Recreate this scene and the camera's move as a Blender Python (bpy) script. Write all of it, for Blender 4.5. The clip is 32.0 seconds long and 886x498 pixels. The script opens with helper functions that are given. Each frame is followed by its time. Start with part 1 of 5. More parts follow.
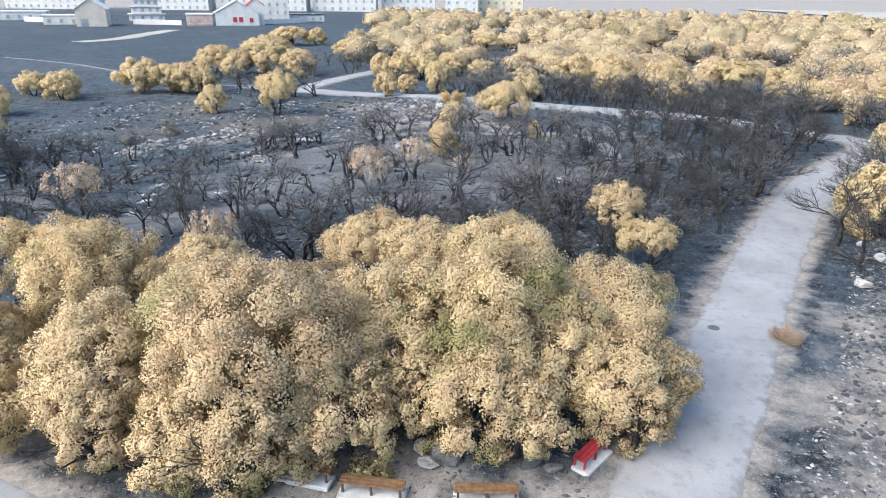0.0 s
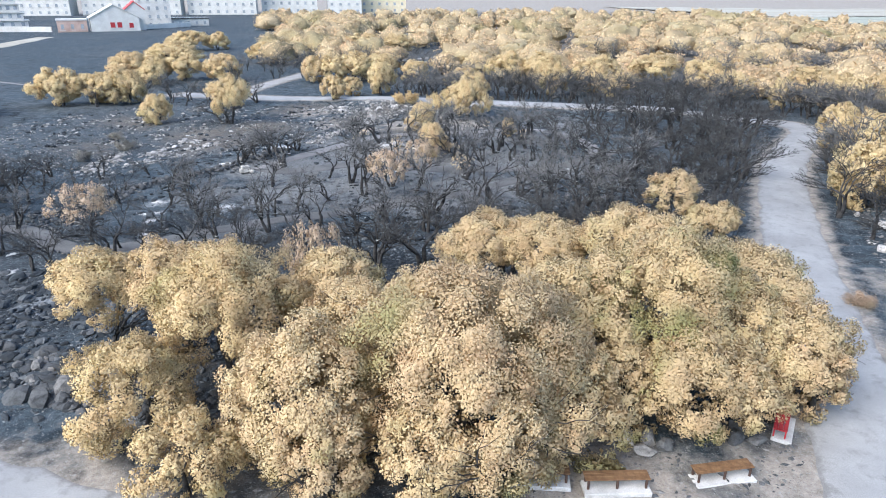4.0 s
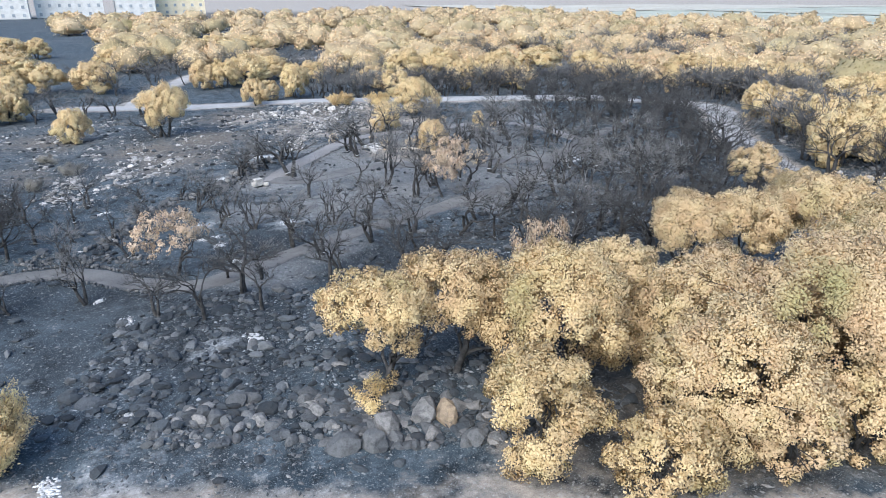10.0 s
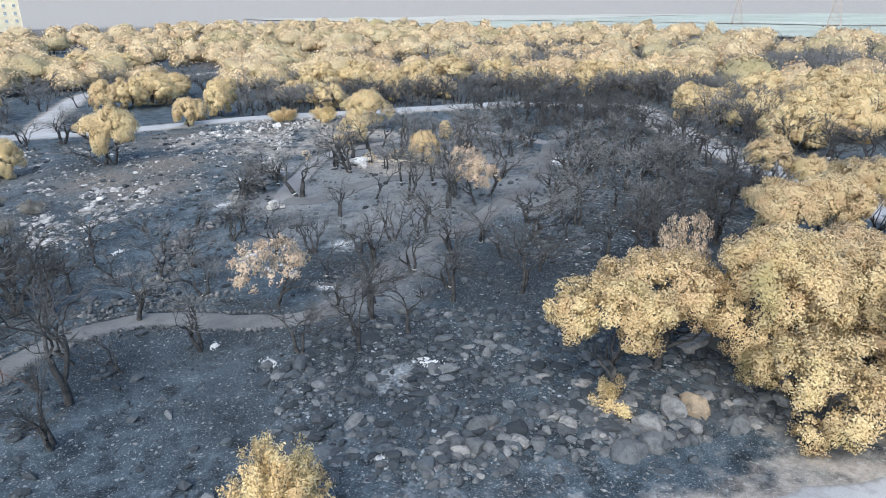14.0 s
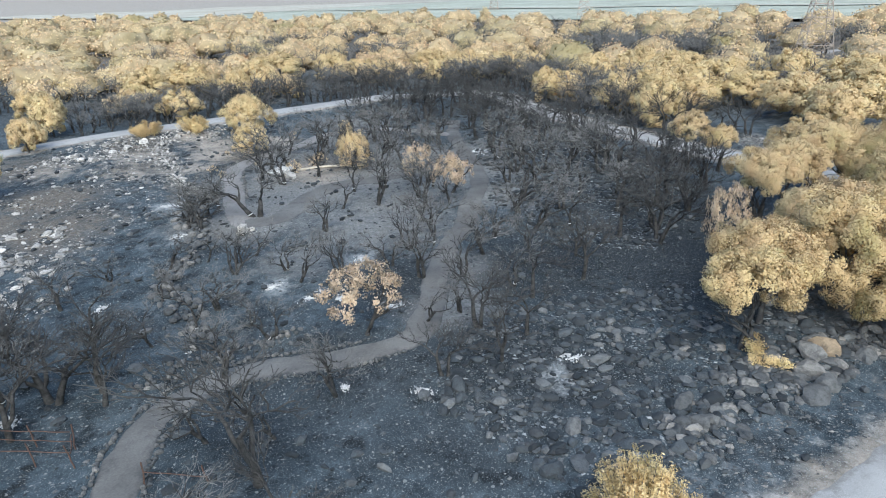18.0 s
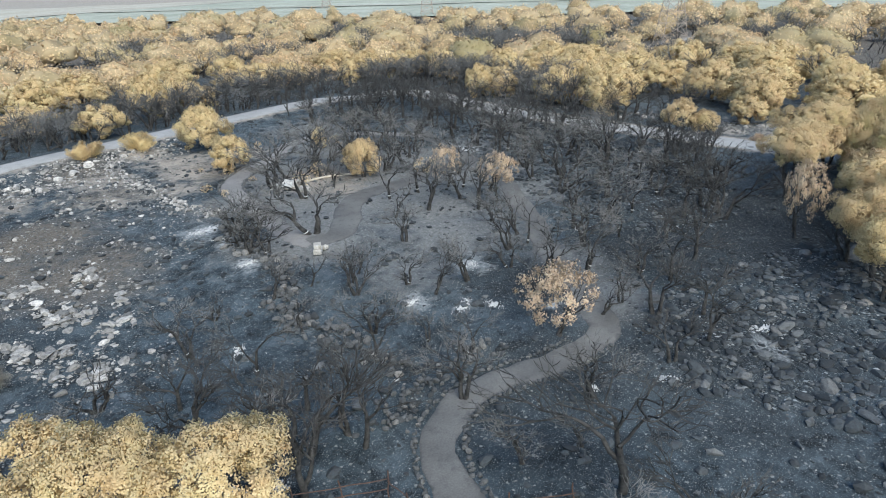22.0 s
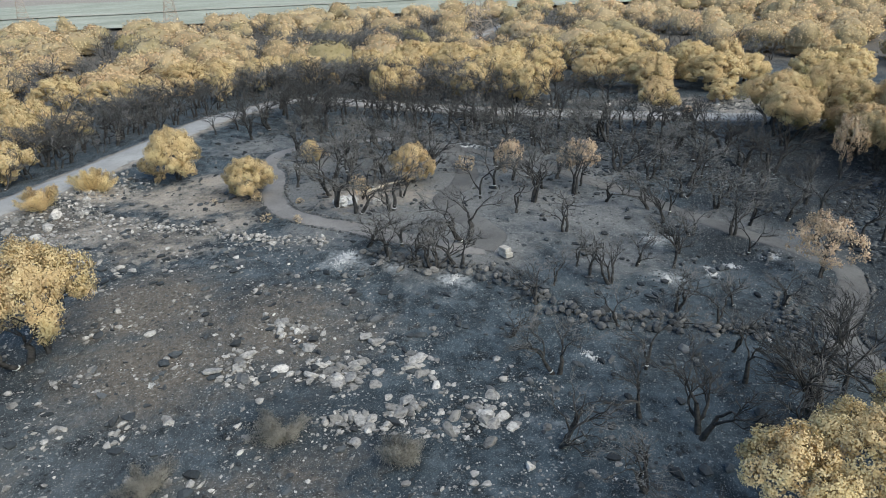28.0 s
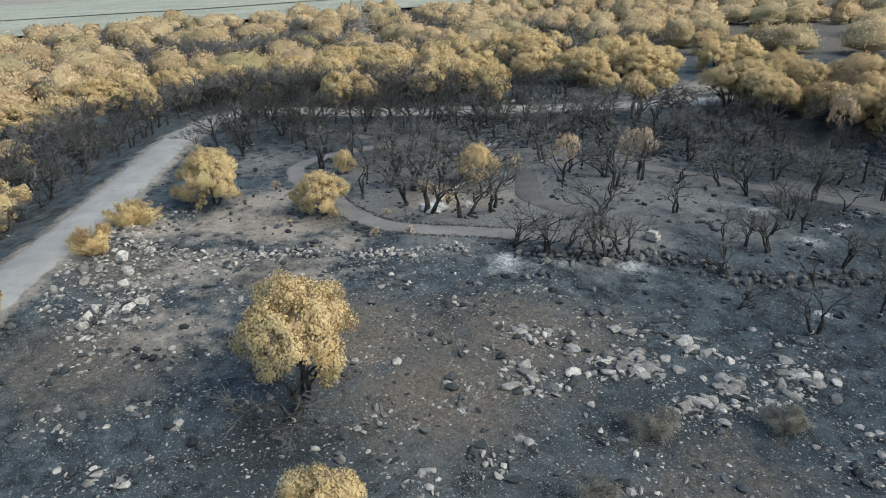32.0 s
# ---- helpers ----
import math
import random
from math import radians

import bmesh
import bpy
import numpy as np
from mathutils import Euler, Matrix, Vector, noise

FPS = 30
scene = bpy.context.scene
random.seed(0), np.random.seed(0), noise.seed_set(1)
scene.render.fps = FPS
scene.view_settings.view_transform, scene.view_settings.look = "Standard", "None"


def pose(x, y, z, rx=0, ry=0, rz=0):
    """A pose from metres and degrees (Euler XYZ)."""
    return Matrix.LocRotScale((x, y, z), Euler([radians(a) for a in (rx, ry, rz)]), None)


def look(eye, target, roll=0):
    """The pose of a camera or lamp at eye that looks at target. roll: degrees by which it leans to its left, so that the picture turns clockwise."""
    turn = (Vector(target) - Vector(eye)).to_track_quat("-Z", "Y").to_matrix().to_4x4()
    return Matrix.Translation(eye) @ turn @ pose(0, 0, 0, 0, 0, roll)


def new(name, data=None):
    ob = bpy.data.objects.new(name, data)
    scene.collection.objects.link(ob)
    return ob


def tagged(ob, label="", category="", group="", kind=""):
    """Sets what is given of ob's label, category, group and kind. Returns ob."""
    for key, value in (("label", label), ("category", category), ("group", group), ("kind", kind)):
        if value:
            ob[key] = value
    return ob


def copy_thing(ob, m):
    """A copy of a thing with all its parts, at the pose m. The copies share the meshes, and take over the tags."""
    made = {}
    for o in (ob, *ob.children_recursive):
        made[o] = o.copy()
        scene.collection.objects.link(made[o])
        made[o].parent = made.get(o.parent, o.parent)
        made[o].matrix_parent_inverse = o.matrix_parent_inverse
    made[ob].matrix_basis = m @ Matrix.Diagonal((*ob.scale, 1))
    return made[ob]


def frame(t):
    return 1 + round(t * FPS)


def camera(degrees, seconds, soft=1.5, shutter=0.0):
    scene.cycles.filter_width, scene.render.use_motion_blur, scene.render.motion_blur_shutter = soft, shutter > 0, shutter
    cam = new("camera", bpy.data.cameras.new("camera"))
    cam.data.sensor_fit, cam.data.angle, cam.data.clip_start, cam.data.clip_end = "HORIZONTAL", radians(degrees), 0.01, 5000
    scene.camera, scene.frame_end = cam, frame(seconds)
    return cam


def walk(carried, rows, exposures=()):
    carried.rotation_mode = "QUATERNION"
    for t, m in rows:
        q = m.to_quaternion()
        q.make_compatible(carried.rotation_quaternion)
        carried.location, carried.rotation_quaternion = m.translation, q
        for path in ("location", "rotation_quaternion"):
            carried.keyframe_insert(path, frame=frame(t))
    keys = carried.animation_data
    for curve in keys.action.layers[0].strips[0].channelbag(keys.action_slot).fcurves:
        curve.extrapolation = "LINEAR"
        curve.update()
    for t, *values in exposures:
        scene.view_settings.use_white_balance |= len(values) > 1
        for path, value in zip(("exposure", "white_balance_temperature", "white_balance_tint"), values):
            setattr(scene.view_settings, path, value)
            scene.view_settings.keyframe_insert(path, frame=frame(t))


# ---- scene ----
cam = camera(67.7, 32.0, 1.0)

PATH = [
    (0, (7.268, -64.251, 14.034), (7.151, -62.391, 13.307), 0.7),
    (0.5, (6.084, -64.309, 14.078), (6.013, -62.448, 13.349), 0.7),
    (1, (4.904, -64.38, 14.164), (4.874, -62.52, 13.43), 0.6),
    (1.5, (3.72, -64.453, 14.182), (3.731, -62.592, 13.449), 0.5),
    (2, (2.496, -64.447, 14.144), (2.55, -62.586, 13.414), 0.4),
    (2.5, (1.352, -64.37, 14.047), (1.446, -62.508, 13.323), 0.2),
    (4.5, (-3.952, -63.793, 13.883), (-3.688, -61.947, 13.161), 0.1),
    (5, (-5.404, -63.604, 13.847), (-5.094, -61.764, 13.126), 0.0),
    (5.5, (-6.934, -63.345, 13.811), (-6.574, -61.513, 13.093), 0.1),
    (6, (-8.522, -63.05, 13.851), (-8.106, -61.231, 13.133), 0.2),
    (6.5, (-9.932, -62.643, 13.841), (-9.472, -60.836, 13.119), 0.3),
    (7, (-11.331, -62.23, 13.787), (-10.827, -60.433, 13.066), 0.3),
    (7.5, (-12.746, -61.762, 13.678), (-12.196, -59.977, 12.962), 0.3),
    (8, (-14.094, -61.277, 13.544), (-13.503, -59.504, 12.832), 0.2),
    (8.5, (-15.459, -60.706, 13.528), (-14.826, -58.948, 12.813), 0.1),
    (9, (-16.937, -60.305, 13.571), (-16.253, -58.566, 12.858), 0.1),
    (9.5, (-18.294, -59.628, 13.604), (-17.572, -57.908, 12.883), -0.0),
    (10, (-19.687, -58.935, 13.598), (-18.923, -57.234, 12.874), -0.3),
    (10.5, (-21.141, -58.209, 13.568), (-20.329, -56.53, 12.845), -0.3),
    (11, (-22.624, -57.478, 13.507), (-21.762, -55.821, 12.793), -0.2),
    (11.5, (-24.057, -56.661, 13.551), (-23.143, -55.033, 12.834), -0.2),
    (12, (-25.434, -55.767, 13.574), (-24.469, -54.169, 12.857), -0.3),
    (12.5, (-26.743, -54.813, 13.602), (-25.73, -53.244, 12.886), -0.4),
    (13, (-28.023, -53.864, 13.624), (-26.966, -52.324, 12.911), -0.6),
    (13.5, (-29.373, -52.936, 13.561), (-28.269, -51.423, 12.858), -0.6),
    (14, (-30.68, -51.977, 13.534), (-29.533, -50.494, 12.838), -0.7),
    (14.5, (-31.941, -50.916, 13.571), (-30.744, -49.473, 12.873), -0.8),
    (16.5, (-36.873, -45.675, 14.127), (-35.419, -44.507, 13.402), -1.1),
    (17, (-37.825, -44.246, 14.209), (-36.325, -43.143, 13.478), -1.4),
    (17.5, (-38.782, -42.763, 14.303), (-37.243, -41.719, 13.568), -1.7),
    (18, (-39.774, -41.166, 14.393), (-38.199, -40.178, 13.656), -1.8),
    (18.5, (-40.814, -39.489, 14.48), (-39.207, -38.554, 13.743), -1.7),
    (19, (-41.835, -37.758, 14.569), (-40.198, -36.875, 13.834), -1.7),
    (19.5, (-42.675, -36.013, 14.641), (-41.01, -35.185, 13.905), -1.8),
    (20, (-43.469, -34.186, 14.765), (-41.776, -33.422, 14.024), -1.9),
    (20.5, (-44.154, -32.365, 14.897), (-42.438, -31.661, 14.149), -2.0),
    (21, (-44.779, -30.56, 15.006), (-43.044, -29.911, 14.252), -2.1),
    (21.5, (-45.39, -28.677, 15.099), (-43.635, -28.088, 14.342), -2.1),
    (22, (-45.979, -26.671, 15.143), (-44.205, -26.146, 14.383), -2.1),
    (22.5, (-46.527, -24.592, 15.157), (-44.734, -24.135, 14.397), -2.1),
    (23, (-47.022, -22.439, 15.157), (-45.212, -22.052, 14.4), -2.1),
    (23.5, (-47.383, -20.165, 15.165), (-45.559, -19.854, 14.406), -1.8),
    (24, (-47.64, -17.898, 15.171), (-45.805, -17.662, 14.412), -1.7),
    (24.5, (-47.811, -15.677, 15.192), (-45.969, -15.51, 14.431), -1.6),
    (26.5, (-47.904, -7.079, 15.344), (-46.06, -7.157, 14.573), -2.1),
    (27, (-47.803, -4.781, 15.398), (-45.963, -4.922, 14.626), -2.4),
    (27.5, (-47.537, -2.478, 15.46), (-45.704, -2.683, 14.686), -2.5),
    (28, (-47.103, -0.095, 15.501), (-45.28, -0.365, 14.725), -2.5),
    (28.5, (-46.644, 2.279, 15.609), (-44.833, 1.945, 14.829), -2.6),
    (29, (-46.036, 4.716, 15.723), (-44.242, 4.314, 14.937), -2.5),
    (29.5, (-45.299, 7.171, 15.832), (-43.523, 6.7, 15.042), -2.3),
    (30, (-44.489, 9.597, 15.938), (-42.734, 9.057, 15.144), -2.3),
    (30.5, (-43.633, 11.928, 15.977), (-41.899, 11.325, 15.181), -2.4),
    (31, (-42.802, 14.212, 16.01), (-41.09, 13.549, 15.217), -2.5),
    (31.5, (-41.896, 16.439, 16.029), (-40.207, 15.717, 15.238), -2.7),
    (32, (-40.94, 18.682, 16.025), (-39.276, 17.901, 15.238), -2.7),
]
walk(cam, [(t, look(eye, target, roll)) for t, eye, target, roll in PATH],
     [(0, 1.18, 6050, 8), (6, 1.12, 5850, 8), (13, 1.04, 5850, 6), (19, 0.88, 6000, 2), (26, 0.60, 6350, 2), (32, 0.44, 6600, 1)])

# ---------------------------------------------------------------- light
SUN_EL, SUN_AZ = radians(44), radians(231)      # azimuth clockwise from +y
world = bpy.data.worlds.new("sky")
scene.world = world
world.use_nodes = True
wn = world.node_tree
sky = wn.nodes.new("ShaderNodeTexSky")
sky.sky_type, sky.sun_disc, sky.sun_elevation, sky.sun_rotation = "NISHITA", False, SUN_EL, SUN_AZ
sky.dust_density, sky.air_density = 1.0, 1.0
wn.nodes["Background"].inputs["Strength"].default_value = 0.17
wn.links.new(sky.outputs[0], wn.nodes["Background"].inputs["Color"])
sun = new("sun", bpy.data.lights.new("sun", "SUN"))
sun.data.energy, sun.data.angle, sun.data.color = 2.75, radians(55), (1.0, 0.90, 0.77)
sun.matrix_world = look((math.sin(SUN_AZ) * 90, math.cos(SUN_AZ) * 90, 90 * math.tan(SUN_EL)), (0, 0, 0))

# ---------------------------------------------------------------- materials


def material(name, rough=0.9, spec=0.25):
    m = bpy.data.materials.new(name)
    m.use_nodes = True
    b = m.node_tree.nodes["Principled BSDF"]
    b.inputs["Roughness"].default_value = rough
    b.inputs["Specular IOR Level"].default_value = spec
    return m, m.node_tree, b


def tex(nt, scale, detail=4.0, rough=0.55, kind="ShaderNodeTexNoise", coords="Object"):
    c = nt.nodes.new("ShaderNodeTexCoord")
    n = nt.nodes.new(kind)
    n.inputs["Scale"].default_value = scale
    if kind == "ShaderNodeTexNoise":
        n.inputs["Detail"].default_value, n.inputs["Roughness"].default_value = detail, rough
    nt.links.new(c.outputs[coords], n.inputs["Vector"])
    return n


def ramp(nt, fac, *stops):
    r = nt.nodes.new("ShaderNodeValToRGB")
    el = r.color_ramp.elements
    while len(el) < len(stops):
        el.new(0.5)
    for e, (p, c) in zip(el, stops):
        e.position, e.color = p, ((c, c, c, 1) if isinstance(c, (int, float)) else (*c, 1))
    nt.links.new(fac, r.inputs[0])
    return r.outputs[0]


def mix(nt, fac, a, b, mode="MIX"):
    n = nt.nodes.new("ShaderNodeMix")
    n.data_type, n.blend_type = "RGBA", mode
    for sock, v in ((n.inputs[0], fac), (n.inputs[6], a), (n.inputs[7], b)):
        if isinstance(v, bpy.types.NodeSocket):
            nt.links.new(v, sock)
        elif isinstance(v, (int, float)):
            sock.default_value = v
        else:
            sock.default_value = (*v, 1)
    return n.outputs[2]


def bump(nt, bsdf, height, strength, distance):
    b = nt.nodes.new("ShaderNodeBump")
    b.inputs["Strength"].default_value, b.inputs["Distance"].default_value = strength, distance
    nt.links.new(height, b.inputs["Height"])
    nt.links.new(b.outputs[0], bsdf.inputs["Normal"])


def attr(nt, name):
    a = nt.nodes.new("ShaderNodeAttribute")
    a.attribute_name = name
    return a


def simple(name, a, b, scale=3.0, rough=0.85, fine=40.0, relief=0.3, spec=0.25, metal=0.0):
    m, nt, s = material(name, rough, spec)
    n1, n2 = tex(nt, scale), tex(nt, fine, 3)
    c = mix(nt, ramp(nt, n1.outputs[0], (0.35, 0.0), (0.65, 1.0)), a, b)
    c = mix(nt, 0.5, c, ramp(nt, n2.outputs[0], (0.3, 0.35), (0.7, 0.75)), "OVERLAY")
    nt.links.new(c, s.inputs["Base Color"])
    s.inputs["Metallic"].default_value = metal
    bump(nt, s, n2.outputs[0], relief, 0.01)
    return m


def ground_material():
    m, nt, s = material("burnt_ground", 0.95, 0.15)
    big, mid, fine, grit = tex(nt, 0.16, 5), tex(nt, 0.9, 6, 0.65), tex(nt, 5.0, 5, 0.7), tex(nt, 22.0, 3, 0.7)
    char = mix(nt, ramp(nt, mid.outputs[0], (0.38, 0), (0.64, 1)), (0.010, 0.0145, 0.019), (0.058, 0.076, 0.090))
    char = mix(nt, ramp(nt, big.outputs[0], (0.42, 0), (0.62, 0.65)), char, (0.046, 0.064, 0.079))
    wide = tex(nt, 0.03, 7, 0.62)
    char = mix(nt, ramp(nt, wide.outputs[0], (0.47, 0.0), (0.62, 0.5)), char, (0.079, 0.086, 0.090))
    ash = mix(nt, ramp(nt, fine.outputs[0], (0.35, 0), (0.7, 1)), (0.10, 0.11, 0.12), (0.50, 0.515, 0.52))
    brown = mix(nt, ramp(nt, fine.outputs[0], (0.3, 0), (0.7, 1)), (0.040, 0.037, 0.034), (0.165, 0.142, 0.117))
    dirt = mix(nt, ramp(nt, fine.outputs[0], (0.3, 0), (0.7, 1)), (0.19, 0.165, 0.14), (0.36, 0.32, 0.275))
    streak = tex(nt, 0.75, 8, 0.78)
    char = mix(nt, ramp(nt, streak.outputs[0], (0.53, 0.0), (0.64, 0.55)), char, (0.115, 0.138, 0.155))
    char = mix(nt, ramp(nt, streak.outputs[0], (0.39, 0.9), (0.47, 0.0)), char, (0.010, 0.012, 0.014))
    # the three covers are laid by the plan, with ragged edges
    a = attr(nt, "cover")
    sep = nt.nodes.new("ShaderNodeSeparateColor")
    nt.links.new(a.outputs["Color"], sep.inputs[0])

    def ragged(sock, width=0.42):
        add = nt.nodes.new("ShaderNodeMath")
        add.operation = "MULTIPLY_ADD"
        nt.links.new(mid.outputs[0], add.inputs[0])
        add.inputs[1].default_value = 0.9
        nt.links.new(sock, add.inputs[2])
        return ramp(nt, add.outputs[0], (0.66, 0.0), (min(1.0, 0.66 + width), 1.0))

    burn = nt.nodes.new("ShaderNodeSeparateColor")
    nt.links.new(attr(nt, "burn").outputs["Color"], burn.inputs[0])
    grey = mix(nt, ramp(nt, fine.outputs[0], (0.3, 0), (0.7, 1)), (0.086, 0.087, 0.088), (0.208, 0.208, 0.205))
    # near-black cover for sooty soil, and for tree shade painted into the ground
    soot = mix(nt, ramp(nt, fine.outputs[0], (0.35, 0), (0.7, 1)), (0.009, 0.011, 0.013), (0.035, 0.042, 0.049))
    c = mix(nt, ragged(burn.outputs[0]), char, grey)
    c = mix(nt, ragged(burn.outputs[1]), c, soot)
    c = mix(nt, ragged(sep.outputs[1]), c, brown)
    c = mix(nt, ragged(sep.outputs[2]), c, dirt)
    c = mix(nt, ragged(sep.outputs[0]), c, ash)
    c = mix(nt, ramp(nt, grit.outputs[0], (0.57, 0.0), (0.68, 0.7)), c, (0.25, 0.27, 0.28))
    c = mix(nt, ramp(nt, grit.outputs[0], (0.3, 0.6), (0.42, 0.0)), c, (0.015, 0.015, 0.017))
    # pale grit and chips, thick in some places and thin in others
    for scale, share, size, k in ((7.5, 0.52, 0.21, 0.7), (3.1, 0.20, 0.20, 0.5)):
        fleck = tex(nt, scale, kind="ShaderNodeTexVoronoi")
        warp = mix(nt, 0.16, fleck.inputs["Vector"].links[0].from_socket, tex(nt, scale * 1.7, 2).outputs["Color"], "ADD")
        nt.links.new(warp, fleck.inputs["Vector"])
        sepf = nt.nodes.new("ShaderNodeSeparateColor")
        nt.links.new(fleck.outputs["Color"], sepf.inputs[0])
        add = nt.nodes.new("ShaderNodeMath")
        add.operation = "MULTIPLY_ADD"
        nt.links.new(mid.outputs[0], add.inputs[0])
        add.inputs[1].default_value = 1.2
        nt.links.new(sepf.outputs[0], add.inputs[2])
        some = ramp(nt, add.outputs[0], (min(0.98, 1.4 - share * 1.0) - 0.02, 0.0), (min(1.0, 1.4 - share * 1.0), 1.0))
        spot = mix(nt, 1.0, ramp(nt, fleck.outputs["Distance"], (size * 0.75, k), (size, 0.0)), some, "MULTIPLY")
        c = mix(nt, spot, c, (0.30, 0.30, 0.285))
    nt.links.new(c, s.inputs["Base Color"])
    h = mix(nt, 0.5, fine.outputs[0], grit.outputs[0])
    bump(nt, s, h, 0.6, 0.08)
    return m


def road_material(name, a, b, dark, grit_scale=30.0, rim=(0.17, 0.163, 0.155)):
    m, nt, s = material(name, 0.85, 0.3)
    n1, n2, n3 = tex(nt, 0.35, 4), tex(nt, 1.7, 6, 0.7), tex(nt, grit_scale, 3)
    c = mix(nt, ramp(nt, n1.outputs[0], (0.35, 0), (0.65, 1)), a, b)
    c = mix(nt, ramp(nt, n2.outputs[0], (0.52, 0), (0.72, 0.7)), c, dark)
    # the edges crumble into the soil beside them
    edge = nt.nodes.new("ShaderNodeMath")
    edge.operation = "MULTIPLY_ADD"
    nt.links.new(tex(nt, 1.3, 7, 0.75).outputs[0], edge.inputs[0])
    edge.inputs[1].default_value = 0.9
    nt.links.new(attr(nt, "edge").outputs["Fac"], edge.inputs[2])
    c = mix(nt, ramp(nt, edge.outputs[0], (0.55, 0.0), (0.70, 0.9)), c, rim)
    c = mix(nt, 0.35, c, ramp(nt, n3.outputs[0], (0.3, 0.3), (0.7, 0.75)), "OVERLAY")
    nt.links.new(c, s.inputs["Base Color"])
    bump(nt, s, n3.outputs[0], 0.3, 0.01)
    return m


def leaf_material(name, a, b, c3, green=(0.16, 0.17, 0.05), amount=0.25, patches=0.42, brown=0.0, tone_each=0.75):
    m, nt, s = material(name, 0.75, 0.2)
    g = nt.nodes.new("ShaderNodeNewGeometry")
    patch = tex(nt, patches, 3, 0.5)
    c = ramp(nt, g.outputs["Random Per Island"], (0.0, c3), (0.3, a), (1.0, b))
    c = mix(nt, ramp(nt, patch.outputs[0], (0.50, 0.0), (0.65, amount)), c, green)
    if brown:
        other = tex(nt, patches * 1.3, 4, 0.6)
        c = mix(nt, ramp(nt, other.outputs[0], (0.30, brown), (0.46, 0.0)), c, (0.25, 0.19, 0.115))
        c = mix(nt, ramp(nt, other.outputs[0], (0.58, 0.0), (0.70, brown * 0.7)), c, (0.76, 0.65, 0.46))
    grain = tex(nt, 24.0, 2, 0.6)
    c = mix(nt, ramp(nt, grain.outputs[0], (0.36, 0.35), (0.52, 0.0)), c, c3)
    tone = tex(nt, 1.1 if tone_each else 0.22, 3, 0.5)
    c = mix(nt, 0.45 if tone_each else 0.6, c, ramp(nt, tone.outputs[0], (0.3, 0.32), (0.7, 0.68)), "OVERLAY")
    own = nt.nodes.new("ShaderNodeObjectInfo").outputs["Random"]
    c = mix(nt, tone_each, c, ramp(nt, own, (0.0, (0.455, 0.45, 0.44)), (0.35, (0.525, 0.515, 0.485)), (0.7, (0.485, 0.485, 0.455)), (1.0, (0.54, 0.525, 0.49))), "OVERLAY")
    nt.links.new(c, s.inputs["Base Color"])
    t = nt.nodes.new("ShaderNodeBsdfTranslucent")
    nt.links.new(c, t.inputs["Color"])
    mx = nt.nodes.new("ShaderNodeMixShader")
    mx.inputs[0].default_value = 0.32
    nt.links.new(s.outputs[0], mx.inputs[1])
    nt.links.new(t.outputs[0], mx.inputs[2])
    nt.links.new(mx.outputs[0], nt.nodes["Material Output"].inputs["Surface"])
    return m


def rock_material(name, a, b, c3):
    m, nt, s = material(name, 0.9, 0.2)
    g = nt.nodes.new("ShaderNodeNewGeometry")
    o = nt.nodes.new("ShaderNodeObjectInfo")
    n1, n2 = tex(nt, 2.2, 5, 0.65), tex(nt, 14.0, 4, 0.7)
    add = nt.nodes.new("ShaderNodeMath")
    add.operation = "ADD"
    nt.links.new(g.outputs["Random Per Island"], add.inputs[0])
    nt.links.new(o.outputs["Random"], add.inputs[1])
    fr = nt.nodes.new("ShaderNodeMath")
    fr.operation = "FRACT"
    nt.links.new(add.outputs[0], fr.inputs[0])
    c = ramp(nt, fr.outputs[0], (0.0, a), (0.75, b), (1.0, c3))
    c = mix(nt, ramp(nt, n1.outputs[0], (0.45, 0), (0.7, 0.75)), c, (0.035, 0.035, 0.037))
    c = mix(nt, 0.6, c, ramp(nt, n2.outputs[0], (0.3, 0.3), (0.7, 0.75)), "OVERLAY")
    nt.links.new(c, s.inputs["Base Color"])
    bump(nt, s, n2.outputs[0], 0.6, 0.03)
    return m


M_GROUND = ground_material()
M_ROAD = road_material("pale_asphalt", (0.235, 0.231, 0.226), (0.305, 0.301, 0.295), (0.165, 0.162, 0.158))
M_TRACK = road_material("dusty_track", (0.25, 0.238, 0.224), (0.33, 0.316, 0.30), (0.18, 0.17, 0.16), 12.0, (0.12, 0.115, 0.11))
M_LOOP = road_material("pale_dirt_path", (0.15, 0.142, 0.138), (0.215, 0.205, 0.198), (0.10, 0.096, 0.094), 14.0, (0.07, 0.07, 0.07))
M_PATH = road_material("grey_dirt_path", (0.084, 0.082, 0.080), (0.136, 0.132, 0.128), (0.056, 0.055, 0.055), 14.0, (0.05, 0.052, 0.055))
M_LEAF = leaf_material("scorched_leaves", (0.605, 0.470, 0.290), (0.66, 0.52, 0.33), (0.505, 0.385, 0.225), (0.33, 0.315, 0.145), 0.9, 0.30)
M_LEAF_HONEY = leaf_material("honey_scorched_leaves", (0.64, 0.497, 0.285), (0.71, 0.56, 0.34), (0.42, 0.305, 0.16), (0.33, 0.305, 0.14), 0.7, 0.35, 0.45)
M_LEAF_OLIVE = leaf_material("half_green_leaves", (0.585, 0.452, 0.272), (0.62, 0.490, 0.305), (0.50, 0.385, 0.222), (0.285, 0.285, 0.125), 0.95, 0.5, 0.35)
M_LEAF_GOLD = leaf_material("golden_scorched_leaves", (0.69, 0.55, 0.335), (0.75, 0.605, 0.38), (0.52, 0.39, 0.21), (0.38, 0.345, 0.16), 0.4, 0.22, 0.4)
